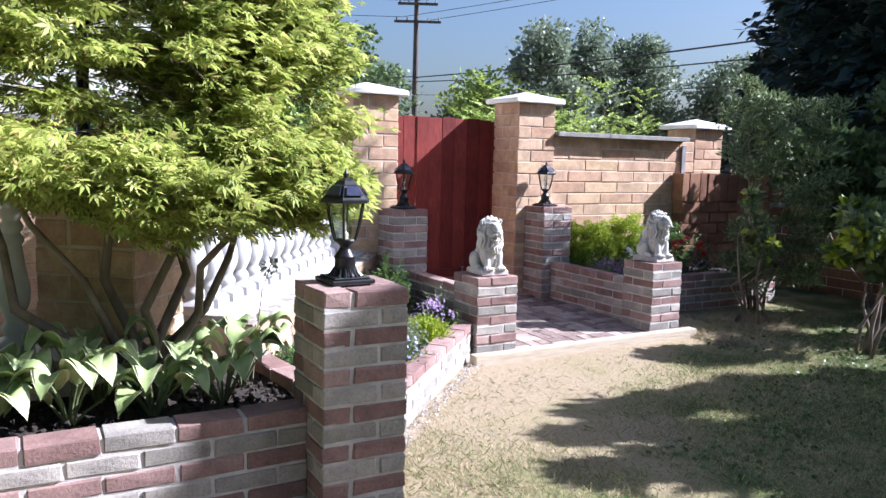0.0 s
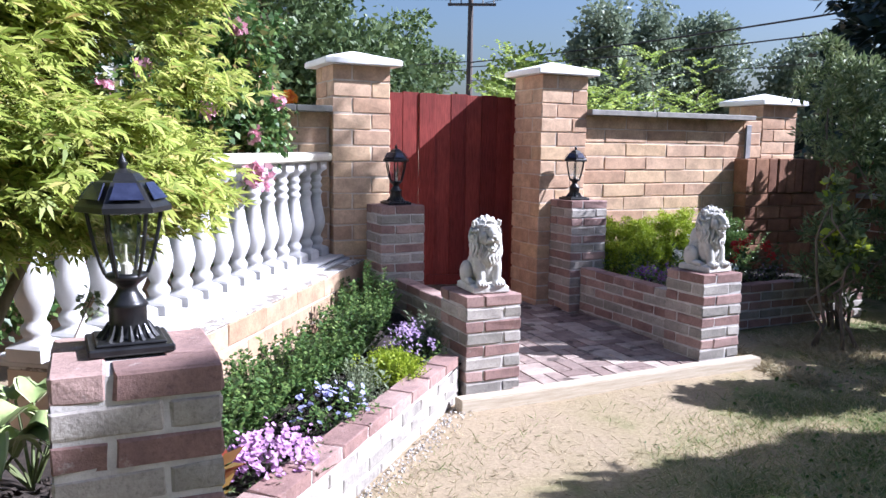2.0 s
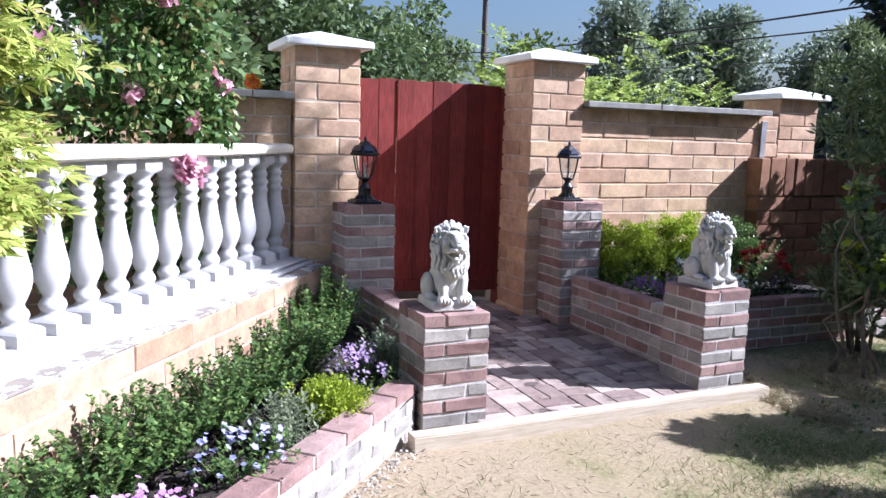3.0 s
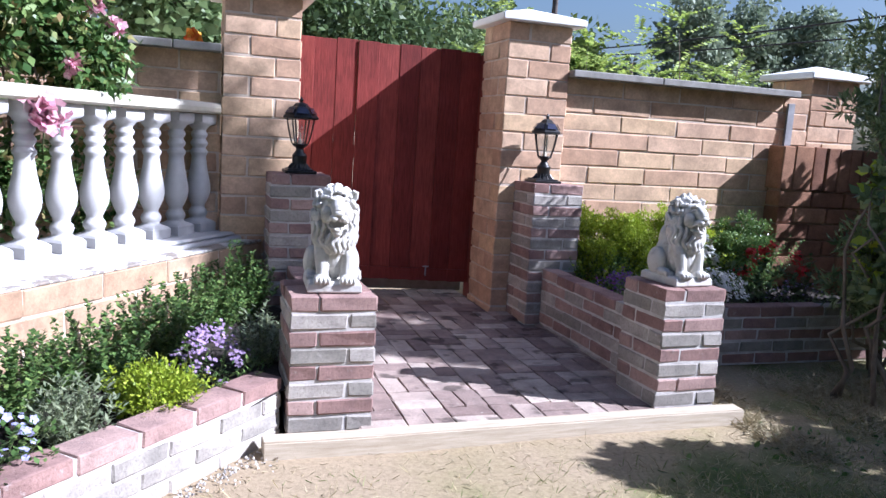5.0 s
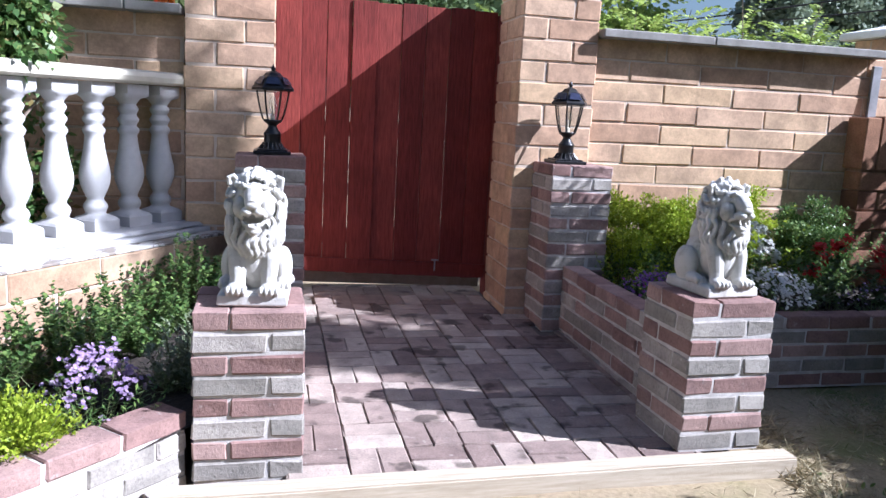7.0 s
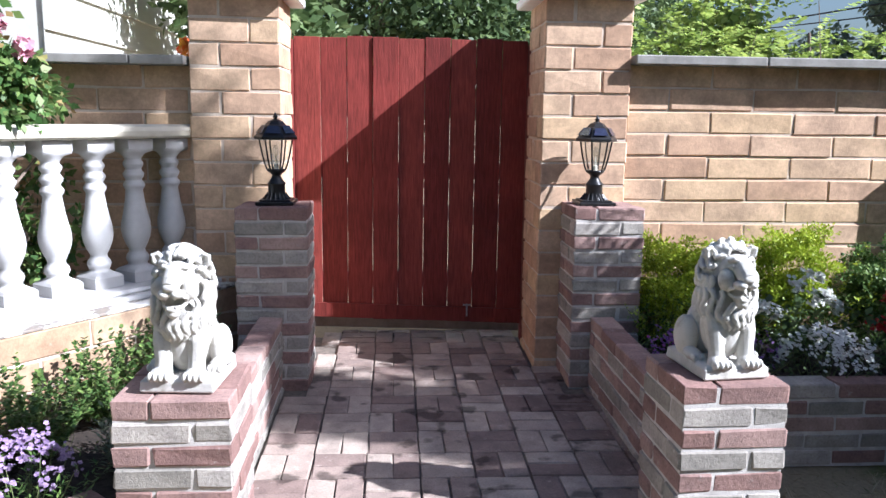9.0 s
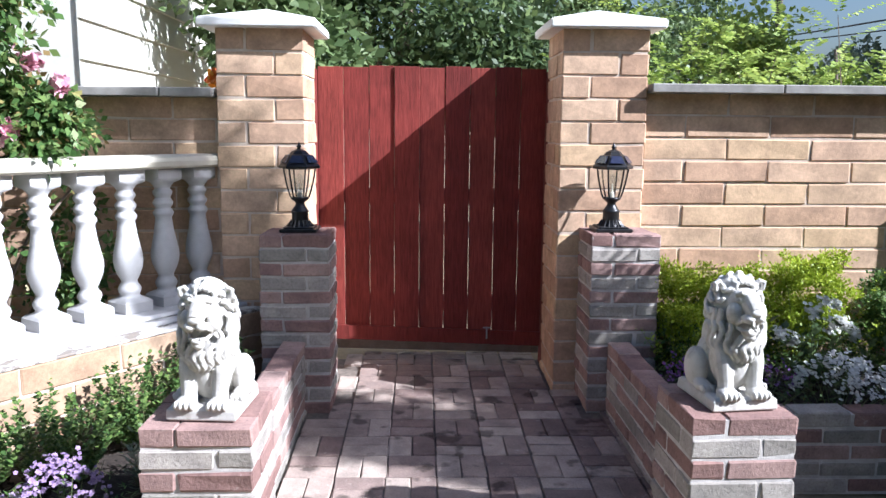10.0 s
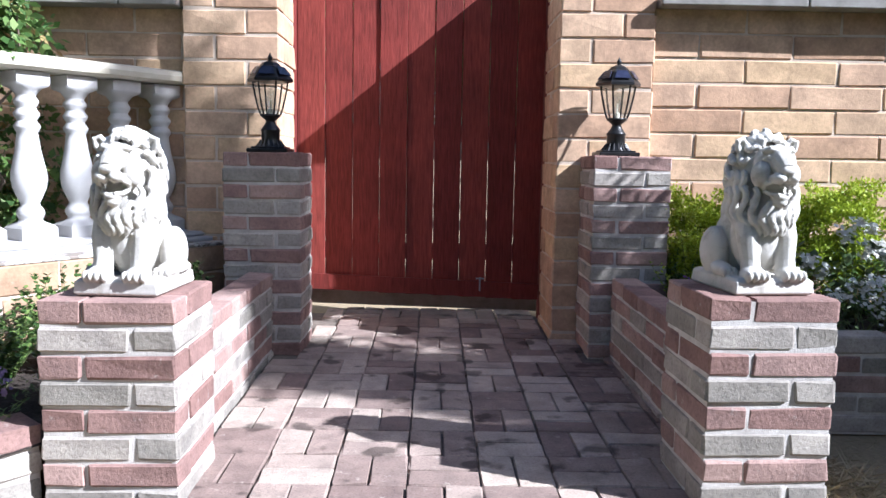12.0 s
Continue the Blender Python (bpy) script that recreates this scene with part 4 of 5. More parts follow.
def paving():
    T = thing("pavement", (3.95, 5.8, -0.05), "basket-weave paving of muted red-brown pavers with dark stains", "paving", kind="structure")
    bm = bmesh.new()
    vs = [bm.verts.new((x, y, z)) for y in (4.645, 7.13) for x, z in ((3.215, path_z(y) - 0.012), (4.74, path_z(y) - 0.012), (4.74, -0.08), (3.215, -0.08))]
    for ix in ((0, 1, 5, 4), (1, 2, 6, 5), (2, 3, 7, 6), (3, 0, 4, 7), (0, 3, 2, 1), (4, 5, 6, 7)):
        bm.faces.new([vs[k] for k in ix])
    part("bedding", bm, M_SAND, T)
    cell = 0.2115
    x_end, y_end = 4.735, 7.25
    j = 0
    y = 4.655
    while y < y_end - 0.03:
        i, x = 0, 3.222
        while x < x_end - 0.03:
            if (i + j) % 2 == 0:
                rects = [(x, y, cell, cell / 2), (x, y + cell / 2, cell, cell / 2)]
            else:
                rects = [(x, y, cell / 2, cell), (x + cell / 2, y, cell / 2, cell)]
            for rx, ry, rw, rh in rects:
                rw2, rh2 = min(rw, x_end - rx) - 0.006, min(rh, y_end - ry) - 0.006
                if rw2 < 0.02 or rh2 < 0.02:
                    continue
                cx, cy = rx + rw2 / 2 + 0.003, ry + rh2 / 2 + 0.003
                # leave room for the lamp pillars and gate pillars
                if cy > 6.23 and (cx < 3.33 or cx > 4.63):
                    continue
                if cy > 6.54 and cx > 4.50:
                    continue
                lay(T, rw2, rh2, 0.05, M_PAVER, pose(cx, cy, path_z(cy) - 0.023, 1.03), "paver", 0.0015)
            x += cell
            i += 1
        y += cell
        j += 1


paving()


# ---------------- plants ----------------
def plant(name, base, label, category="plant", group="", kind=""):
    return thing(name, base, label, category, group, kind)


def stems_part(T, lines, r0, r1, mat, segs=4, name="stalks"):
    bm = bmesh.new()
    for a, b in lines:
        tube(bm, [a, ((a[0] + b[0]) / 2 + 0.004, (a[1] + b[1]) / 2, (a[2] + b[2]) / 2), b], [r0, (r0 + r1) / 2, r1], segs)
    return tagged(part(name, bm, mat, T), kind="stuff")


def bushy(name, base, rx, ry, h, mat, label, stems=60, per=22, leaf=0.022, seed=0, group="", template=DIAMOND, lean=0.35, category="shrub"):
    rng = np.random.default_rng(seed)
    T = plant(name, base, label, category, group)
    p, w, u, lines = sprigs(rng, base, rx, ry, h, stems, per, leaf, lean)
    obj("foliage", leaf_mesh("foliage", p, w, u, leaf * (0.7 + 0.6 * rng.random(len(p))), template), mat, T)
    stems_part(T, lines[::3], 0.002, 0.001, M_STEM, 3)
    return T


def flowering(name, base, rx, ry, h, leaf_mat, petal_mat, label, flowers=60, fsize=0.018, stems=50, per=14, leaf=0.02, seed=0, template=DIAMOND, tops=True, cluster=1):
    cluster = int(cluster * 1.7) if cluster > 1 else 1
    flowers = flowers if cluster > 1 else int(flowers * 1.4)
    rng = np.random.default_rng(seed)
    T = plant(name, base, label, "flowers")
    p, w, u, lines = sprigs(rng, base, rx, ry, h, stems, per, leaf, 0.6)
    obj("foliage", leaf_mesh("foliage", p, w, u, leaf * (0.7 + 0.6 * rng.random(len(p))), template), leaf_mat, T)
    a = rng.random(flowers) * 2 * math.pi
    q = np.sqrt(rng.random(flowers))
    c = np.stack([base[0] + rx * q * np.cos(a), base[1] + ry * q * np.sin(a), base[2] + h * (1.02 - 0.5 * q * q) + 0.02 * rng.normal(size=flowers)], 1)
    c = np.repeat(c, cluster, 0) + (rng.normal(size=(flowers * cluster, 3)) * fsize * 0.9 if cluster > 1 else 0)
    n = len(c)
    w2 = rng.normal(size=(n, 3)) + np.array((0, 0, 0.2))
    u2 = rng.normal(size=(n, 3)) * 0.35 + np.array((0.25, -0.45, 0.9))
    w2 = w2 - unit(u2) * np.sum(w2 * unit(u2), 1, keepdims=True)
    tagged(obj("blossom", leaf_mesh("blossom", c, w2, u2, fsize * 0.66 * (0.7 + 0.6 * rng.random(n)), PETAL5), petal_mat, T), kind="stuff")
    stems_part(T, lines[::3], 0.002, 0.001, M_STEM, 3)
    return T


# boxwoods and flowers of the slanting bed
for i, (x, y, r, h) in enumerate(((2.79, 5.93, 0.19, 0.50), (2.62, 5.60, 0.19, 0.40), (2.44, 5.25, 0.20, 0.40), (2.20, 4.93, 0.21, 0.38), (1.96, 4.64, 0.21, 0.37), (1.70, 4.36, 0.21, 0.36), (1.50, 4.10, 0.20, 0.34), (1.34, 3.78, 0.18, 0.32))):
    bushy("boxwood_shrub", (x, y, 0.13), r * 0.8, r * 0.8, h * 0.92, M_BOX, "small glossy green boxwood shrub before the plinth", 62, 62, 0.020, 20 + i, "boxwood row", ROUND, 0.6)
bushy("lime_cushion_plant", (2.45, 4.58, 0.14), 0.13, 0.13, 0.19, M_LIME, "dense lime-green cushion plant in dark mulch", 120, 16, 0.016, 40, lean=0.75)
crown("outer_foliage", [(2.45, 4.58, 0.22, 0.135, 0.13, 0.105)], 5200, 0.015, M_LIME, bpy.data.objects["lime_cushion_plant"], 47, DIAMOND, -0.4, 0.2, 0.6)
flowering("aster_plant", (2.63, 4.80, 0.13), 0.16, 0.15, 0.25, M_BOX, M_LILAC, "lilac aster in full flower", 60, 0.012, 55, 14, 0.026, 41, SLIM, cluster=3)
bushy("lavender_plant", (2.86, 5.14, 0.13), 0.13, 0.13, 0.30, M_SILVER, "grey-green lavender beside the lion pillar", 80, 18, 0.032, 42, template=SLIM)
bushy("lavender_plant", (2.20, 4.36, 0.13), 0.13, 0.12, 0.25, M_SILVER, "grey-green lavender beside lilac flowers", 80, 16, 0.034, 43, template=SLIM)
flowering("petunia_plant", (1.98, 4.10, 0.13), 0.18, 0.15, 0.20, M_BOX, M_BLUE, "pale blue flowering petunia by the coping", 42, 0.020, 50, 14, 0.024, 44)
flowering("pink_flower_plant", (1.62, 3.66, 0.13), 0.17, 0.14, 0.17, M_DARKLEAF, M_MAUVE, "mauve-pink flower cushion by the corner pillar", 90, 0.017, 40, 10, 0.02, 45, cluster=3)
bushy("coleus_plant", (1.38, 3.50, 0.13), 0.10, 0.10, 0.27, leafy("coleus_leaf", [(0.0, (0.25, 0.05, 0.03)), (0.6, (0.34, 0.16, 0.06)), (1.0, (0.28, 0.30, 0.06))]), "red and green leaved coleus", 9, 6, 0.10, 46)

# bed beside the wall
for i, (x, y, r, h, m, lb) in enumerate(((5.16, 6.35, 0.25, 0.60, M_LIME, "golden-green clipped conifer before the block wall"), (5.46, 6.40, 0.22, 0.55, M_LIME, "golden-green conifer shrub against the wall"), (5.80, 6.36, 0.27, 0.66, M_LIME, "tall golden-green conifer shrub"), (6.28, 6.30, 0.28, 0.58, M_BOX, "dark green rounded conifer shrub"))):
    T = bushy("conifer_shrub", (x, y, 0.22), r, r * 0.8, h, m, lb, 60, 40, 0.02, 60 + i, "shrubs along the wall", DIAMOND, 0.75)
    hr = np.random.default_rng(600 + i)
    crown("outer_foliage", sub_clumps(hr, (x, y - 0.02, 0.22 + h * 0.60, r * 0.95, r * 0.8, h * 0.40), 70, 0.06), 14000, 0.0165, m, T, 90 + i, DIAMOND, -0.5, 0.2, 0.2)
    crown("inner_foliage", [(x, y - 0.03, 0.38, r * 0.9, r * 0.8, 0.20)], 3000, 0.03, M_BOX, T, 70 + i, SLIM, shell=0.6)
flowering("alyssum_plant", (5.02, 5.74, 0.23), 0.16, 0.15, 0.22, M_DARKLEAF, M_VIOLET, "violet flower cushion in the shaded bed", 90, 0.013, 40, 10, 0.02, 80, cluster=2)
flowering("alyssum_plant", (5.30, 5.75, 0.23), 0.17, 0.14, 0.20, M_DARKLEAF, M_VIOLET, "violet and magenta flower cushion", 60, 0.014, 40, 10, 0.02, 81, cluster=2)
flowering("candytuft_plant", (5.62, 5.66, 0.24), 0.21, 0.15, 0.24, M_DARKLEAF, M_WHITEFL, "white candytuft cushion over the bed wall", 75, 0.014, 40, 10, 0.02, 82, cluster=5)
flowering("geranium_plant", (5.64, 5.92, 0.24), 0.22, 0.10, 0.44, M_DARKLEAF, M_WHITEFL, "white geranium with round flower heads", 9, 0.017, 24, 8, 0.05, 83, cluster=26)
flowering("geranium_plant", (6.12, 5.86, 0.24), 0.15, 0.12, 0.40, M_DARKLEAF, M_REDFL, "red geranium in the shaded bed", 6, 0.019, 24, 8, 0.05, 84, cluster=26)
flowering("geranium_plant", (6.45, 5.82, 0.24), 0.14, 0.12, 0.34, M_DARKLEAF, M_REDFL, "red geranium beside the brown wall", 4, 0.019, 20, 8, 0.05, 85, cluster=24)
flowering("lobelia_plant", (6.25, 5.68, 0.24), 0.22, 0.1, 0.16, M_DARKLEAF, M_LILAC, "small lilac bedding flowers", 40, 0.012, 30, 10, 0.02, 86)


# hostas
def hosta(base, n, size, seed, label="variegated hosta with cream-edged leaves"):
    rng = random.Random(seed)
    T = plant("hosta", base, label, "plant", "hostas")
    for i in range(n):
        a = 2 * math.pi * i / n + rng.uniform(-0.3, 0.3)
        ln = size * rng.uniform(0.75, 1.2)
        ht = rng.uniform(0.08, 0.25)
        out = rng.uniform(0.05, 0.15)
        rise = rng.uniform(-0.05, 0.14)
        c = Vector((math.cos(a), math.sin(a), 0))
        sd = Vector((-c.y, c.x, 0))
        bm, edge = bmesh.new(), bmesh.new()
        root = Vector(base)
        rows, rims = [], []
        for j in range(8):
            t = j / 7
            w = 0.46 * ln * math.sin(math.pi * min(1, t ** 0.7 * 0.98 + 0.02)) ** 0.65
            p = root + c * (out + ln * t) + Vector((0, 0, ht + (0.06 + 0.5 * rise) * math.sin(t * 2.3) - 0.07 * t * t))
            rows.append([bm.verts.new(p + sd * (w * k * 0.82) + Vector((0, 0, abs(k) * w * 0.42 + 0.004 * math.sin(9 * t + k * 4)))) for k in (-1, -0.5, 0, 0.5, 1)])
            rims.append([edge.verts.new(p + sd * (w * k) + Vector((0, 0, abs(k) * w * 0.42 - 0.001))) for k in (-1, -0.8, 0.8, 1)])
        for r0, r1 in zip(rows, rows[1:]):
            for k in range(4):
                bm.faces.new((r0[k], r0[k + 1], r1[k + 1], r1[k]))
        for r0, r1 in zip(rims, rims[1:]):
            for k in (0, 2):
                edge.faces.new((r0[k], r0[k + 1], r1[k + 1], r1[k]))
        lf = part("leaf", bm, M_HOSTA, T, smooth=True)
        part("leaf_margin", edge, M_HOSTAEDGE, lf, "cream leaf margin", smooth=True)
        bm = bmesh.new()
        tube(bm, [root, root + c * out * 0.5 + Vector((0, 0, ht * 0.6)), root + c * out + Vector((0, 0, ht))], [0.006, 0.005, 0.004], 5)
        part("stalk", bm, M_STEM, T)
    return T


for i, (x, y, n, s) in enumerate(((0.74, 3.09, 12, 0.13), (0.47, 3.06, 12, 0.14), (0.18, 3.08, 12, 0.14), (-0.12, 3.05, 12, 0.14), (0.60, 3.32, 11, 0.13), (0.30, 3.32, 11, 0.13), (-0.42, 3.06, 12, 0.14), (0.88, 3.34, 9, 0.12), (0.0, 3.3, 10, 0.13), (-0.75, 3.1, 12, 0.14))):
    hosta((x, y, 0.375), n, s, 100 + i)


def flower_stalk():
    T = plant("hosta_flower_stalk", (0.93, 3.36, 0.37), "dry brown hosta flower stalk", "plant")
    bm = bmesh.new()
    tube(bm, [(0.93, 3.36, 0.37), (0.96, 3.38, 0.60), (1.00, 3.44, 0.78), (1.06, 3.48, 0.91)], [0.004, 0.0035, 0.003, 0.002], 5)
    part("stalk", bm, M_BARK, T)
    crown("seed_heads", [(1.05, 3.475, 0.88, 0.03, 0.03, 0.05)], 60, 0.022, M_SILVER, T, 4)


flower_stalk()


# ---------------- maple ----------------
def limbs(bm, start, tips, r0, rng, bend=0.12):
    ends = []
    for tip in tips:
        a, b = Vector(start), Vector(tip)
        pts, rad = [], []
        for j in range(7):
            t = j / 6
            p = a.lerp(b, t)
            k = math.sin(t * math.pi)
            pts.append(p + Vector((rng.uniform(-bend, bend), rng.uniform(-bend, bend), rng.uniform(-bend, bend) * 0.5)) * k * 0.5)
            rad.append(r0 * (1 - 0.8 * t) + 0.002)
        tube(bm, pts, rad, 7)
        ends.append(pts)
    return ends


def maple():
    rng = np.random.default_rng(77)
    rr = random.Random(8)
    T = plant("japanese_maple", (0.46, 3.30, 0.38), "lacy yellow-green Japanese maple with bare grey stems", "tree")
    tips = [(1.25, 3.65, 1.45), (1.05, 3.35, 1.40), (0.75, 3.45, 1.55), (-0.1, 3.35, 1.5), (-0.5, 3.5, 1.7), (0.3, 3.7, 1.9), (0.95, 3.95, 1.8)]
    for tip in tips:
        bm = bmesh.new()
        limbs(bm, (0.46 + rr.uniform(-0.03, 0.03), 3.30 + rr.uniform(-0.03, 0.03), 0.36), [tip], 0.024, rr, 0.25)
        part("limb", bm, M_BARK, T, smooth=True)
    clumps = []
    core = [(1.0, 3.5, 1.72, 0.48, 0.42, 0.42), (0.9, 3.3, 1.42, 0.5, 0.4, 0.3), (1.1, 3.3, 1.22, 0.32, 0.3, 0.16), (0.35, 3.1, 1.28, 0.45, 0.3, 0.16), (0.55, 3.35, 1.62, 0.85, 0.62, 0.42), (-0.35, 3.2, 1.62, 0.9, 0.6, 0.48), (0.75, 3.55, 1.92, 0.72, 0.5, 0.38), (0.0, 3.3, 2.1, 0.95, 0.6, 0.35), (0.75, 3.15, 1.28, 0.55, 0.42, 0.22), (-0.6, 3.75, 1.35, 0.6, 0.3, 0.25)]
    for c in core:
        clumps += sub_clumps(rng, c, 34, 0.17)
    clumps = [(a, b, c, d, e, f * 0.55) for a, b, c, d, e, f in clumps]
    n = 44000
    p, d = in_clumps(rng, clumps, n, 0.2)
    out = p - np.array((0.35, 3.35, 1.6))
    out[:, 2] *= 0.2
    way = unit(out) * 0.8 + rng.normal(size=(n, 3)) * 0.45 + np.array((0, 0, -0.16))
    up = rng.normal(size=(n, 3)) * 0.28 + np.array((0.1, -0.2, 1.0))
    obj("crown", leaf_mesh("crown", p, way, up, 0.050 * (0.6 + 0.75 * rng.random(n)), STAR), M_MAPLE, T)
    bm = bmesh.new()
    for k in range(0, len(clumps), 6):
        c = clumps[k]
        b = tips[rr.randrange(len(tips))]
        tube(bm, [b, ((b[0] + c[0]) / 2, (b[1] + c[1]) / 2, (b[2] + c[2]) / 2 + 0.05), c[:3]], [0.004, 0.003, 0.0015], 4)
    tagged(part("twigs", bm, M_BARK, T), kind="stuff")


maple()


# ---------------- roses ----------------
def rose_bush():
    rng = np.random.default_rng(31)
    T = plant("rose_bush", (1.7, 6.1, -0.04), "tall rambling rose bush behind the balustrade with pink blooms", "shrub")
    core = [(1.75, 5.85, 1.60, 0.42, 0.34, 0.36), (1.30, 5.55, 1.72, 0.5, 0.35, 0.42), (1.95, 6.15, 1.45, 0.32, 0.3, 0.28), (0.7, 5.2, 1.7, 0.55, 0.4, 0.45), (1.5, 5.8, 1.0, 0.6, 0.3, 0.4), (2.06, 6.02, 1.44, 0.14, 0.13, 0.16), (1.95, 5.8, 1.9, 0.32, 0.3, 0.34), (1.55, 5.5, 2.15, 0.4, 0.3, 0.3)]
    clumps = []
    for c in core:
        clumps += sub_clumps(rng, c, 26, 0.13)
    crown("foliage", clumps, 17000, 0.048, M_ROSELEAF, T, 32, DIAMOND, 0.35, 0.45, 0.2)
    low = []
    for c in [(1.58, 5.88, 0.85, 0.30, 0.20, 0.35), (2.02, 6.36, 0.80, 0.24, 0.14, 0.32), (1.08, 5.2, 0.8, 0.32, 0.22, 0.35), (0.68, 4.72, 0.75, 0.28, 0.22, 0.3)]:
        low += sub_clumps(rng, c, 20, 0.12)
    crown("lower_foliage", low, 4000, 0.046, M_ROSELEAF, T, 33, DIAMOND, 0.35, 0.45, 0.2)
    rr = random.Random(3)
    for tip in [(1.9, 5.9, 1.8), (1.3, 5.6, 2.0), (2.25, 6.0, 1.45), (0.8, 5.3, 1.9), (1.6, 6.0, 2.0), (2.05, 6.2, 1.6)]:
        bm = bmesh.new()
        limbs(bm, (1.6, 6.2, -0.04), [tip], 0.012, rr, 0.3)
        part("cane", bm, M_BARK, T)
    spots = [(1.86, 5.50, 2.02), (1.55, 5.45, 1.95), (1.35, 5.25, 1.75), (2.10, 5.92, 1.72), (2.2, 6.0, 1.62), (1.7, 5.55, 1.55), (1.15, 5.15, 1.62), (0.9, 4.9, 1.9), (2.02, 5.85, 1.42), (1.0, 5.1, 2.1), (1.98, 5.9, 1.85)]
    for s in spots:
        q = rng.normal(size=(46, 3)) * 0.02 + np.array(s)
        u = rng.normal(size=(46, 3)) + np.array((0.2, -0.6, 0.3))
        obj("bloom", leaf_mesh("bloom", q, rng.normal(size=(46, 3)), u, 0.026 * np.ones(46), PETAL5), M_PINK, T)
    return T


rose_bush()


def peony():
    rng = np.random.default_rng(9)
    T = plant("rose_bloom", (1.96, 5.52, 1.13), "pink double rose bloom hanging between balusters", "flower")
    q = rng.normal(size=(70, 3)) * np.array((0.035, 0.022, 0.035)) + np.array((1.965, 5.50, 1.18))
    obj("petals", leaf_mesh("petals", q, rng.normal(size=(70, 3)), rng.normal(size=(70, 3)) + np.array((0.3, -0.8, 0.2)), 0.03 * np.ones(70), PETAL5), M_PINK, T)
    bm = bmesh.new()
    tube(bm, [(1.90, 5.75, 1.0), (1.93, 5.62, 1.12), (1.965, 5.51, 1.17)], 0.004, 5)
    part("stem", bm, M_STEM, T)
    T = plant("lily_bloom", (2.56, 7.2, 1.0), "orange-red lily behind the wall", "flower")
    bm = bmesh.new()
    tube(bm, [(2.56, 7.2, 0.0), (2.57, 7.21, 1.0), (2.57, 7.2, 1.70)], 0.005, 5)
    part("stem", bm, M_STEM, T)
    q = rng.normal(size=(9, 3)) * 0.012 + np.array((2.57, 7.18, 1.73))
    obj("petals", leaf_mesh("petals", q, rng.normal(size=(9, 3)), np.array((0.1, -0.8, 0.4)) + rng.normal(size=(9, 3)) * 0.3, 0.055 * np.ones(9), PETAL5), M_ORANGE, T)


peony()


def purple_pot():
    bm = bmesh.new()
    lathe(bm, [(0.05, 0.0), (0.12, 0.04), (0.19, 0.12), (0.22, 0.20), (0.235, 0.225), (0.22, 0.23), (0.20, 0.20)], 28)
    ob = part("glazed_bowl", bm, M_PURPLE, None, m=pose(0.30, 3.72, 1.95, 12, 6, 0), smooth=True)
    tagged(ob, "glossy purple bowl raised among the maple leaves", "bowl")
    bm = bmesh.new()
    lathe(bm, [(0.10, 1.33), (0.10, 1.36), (0.03, 1.38), (0.025, 1.9), (0.06, 1.965)], 14, m=pose(0.31, 3.75, 0))
    ob = part("bowl_stand", bm, M_BLACK, None, smooth=True)
    tagged(ob, "dark metal stand on the block pier", "stand")


purple_pot()


# ---------------- right-hand shrubs ----------------
def tall_shrub(base, clumps, n, size, mat, seed, label, trunks=6, template=SLIM, mat2=None):
    rr = random.Random(seed)
    rng = np.random.default_rng(seed)
    T = plant("garden_shrub", base, label, "shrub")
    for k in range(trunks):
        bm = bmesh.new()
        c = clumps[rr.randrange(len(clumps))]
        limbs(bm, (base[0] + rr.uniform(-0.12, 0.12), base[1] + rr.uniform(-0.12, 0.12), base[2]), [(c[0] + rr.uniform(-0.5, 0.5) * c[3], c[1] + rr.uniform(-0.5, 0.5) * c[4], c[2] + 0.3 * c[5])], 0.013, rr, 0.25)
        part("stem", bm, M_BARK, T, smooth=True)
    subs = []
    for c in clumps:
        subs += sub_clumps(rng, c, 22, 0.3 * min(c[3:]))
    crown("foliage", subs, n, size, mat, T, seed, template, -0.35, 0.3, 0.15)
    if mat2:
        crown("young_leaves", subs[::4], n // 6, size * 1.1, mat2, T, seed + 1, template, -0.3, 0.3, 0.5)
    return T


tall_shrub((6.42, 5.2, -0.05), [(6.38, 5.22, 1.55, 0.38, 0.34, 0.5), (6.80, 5.1, 1.8, 0.5, 0.45, 0.45), (6.33, 5.15, 0.68, 0.32, 0.28, 0.42), (6.75, 4.85, 1.15, 0.4, 0.35, 0.5), (6.9, 5.0, 0.55, 0.35, 0.35, 0.4), (6.6, 5.5, 1.92, 0.3, 0.26, 0.36), (6.25, 5.05, 0.45, 0.28, 0.26, 0.3)], 14000, 0.062, M_OLIVE, 201, "tall grey-green narrow-leaved shrub with bare stems", 7)
tall_shrub((5.80, 3.60, -0.05), [(5.80, 3.62, 0.85, 0.36, 0.32, 0.36), (6.25, 3.50, 1.22, 0.30, 0.30, 0.36)], 3800, 0.085, M_OLIVE, 202, "sunlit shrub with yellow-green young leaves", 6, DIAMOND, M_LIME)
tall_shrub((5.90, 4.74, -0.05), [(5.82, 4.76, 1.00, 0.07, 0.07, 0.26), (5.92, 4.72, 0.70, 0.13, 0.12, 0.20)], 900, 0.06, M_OLIVE, 206, "slim sunlit shoots in front of the tall shrub", 4, DIAMOND, M_LIME)
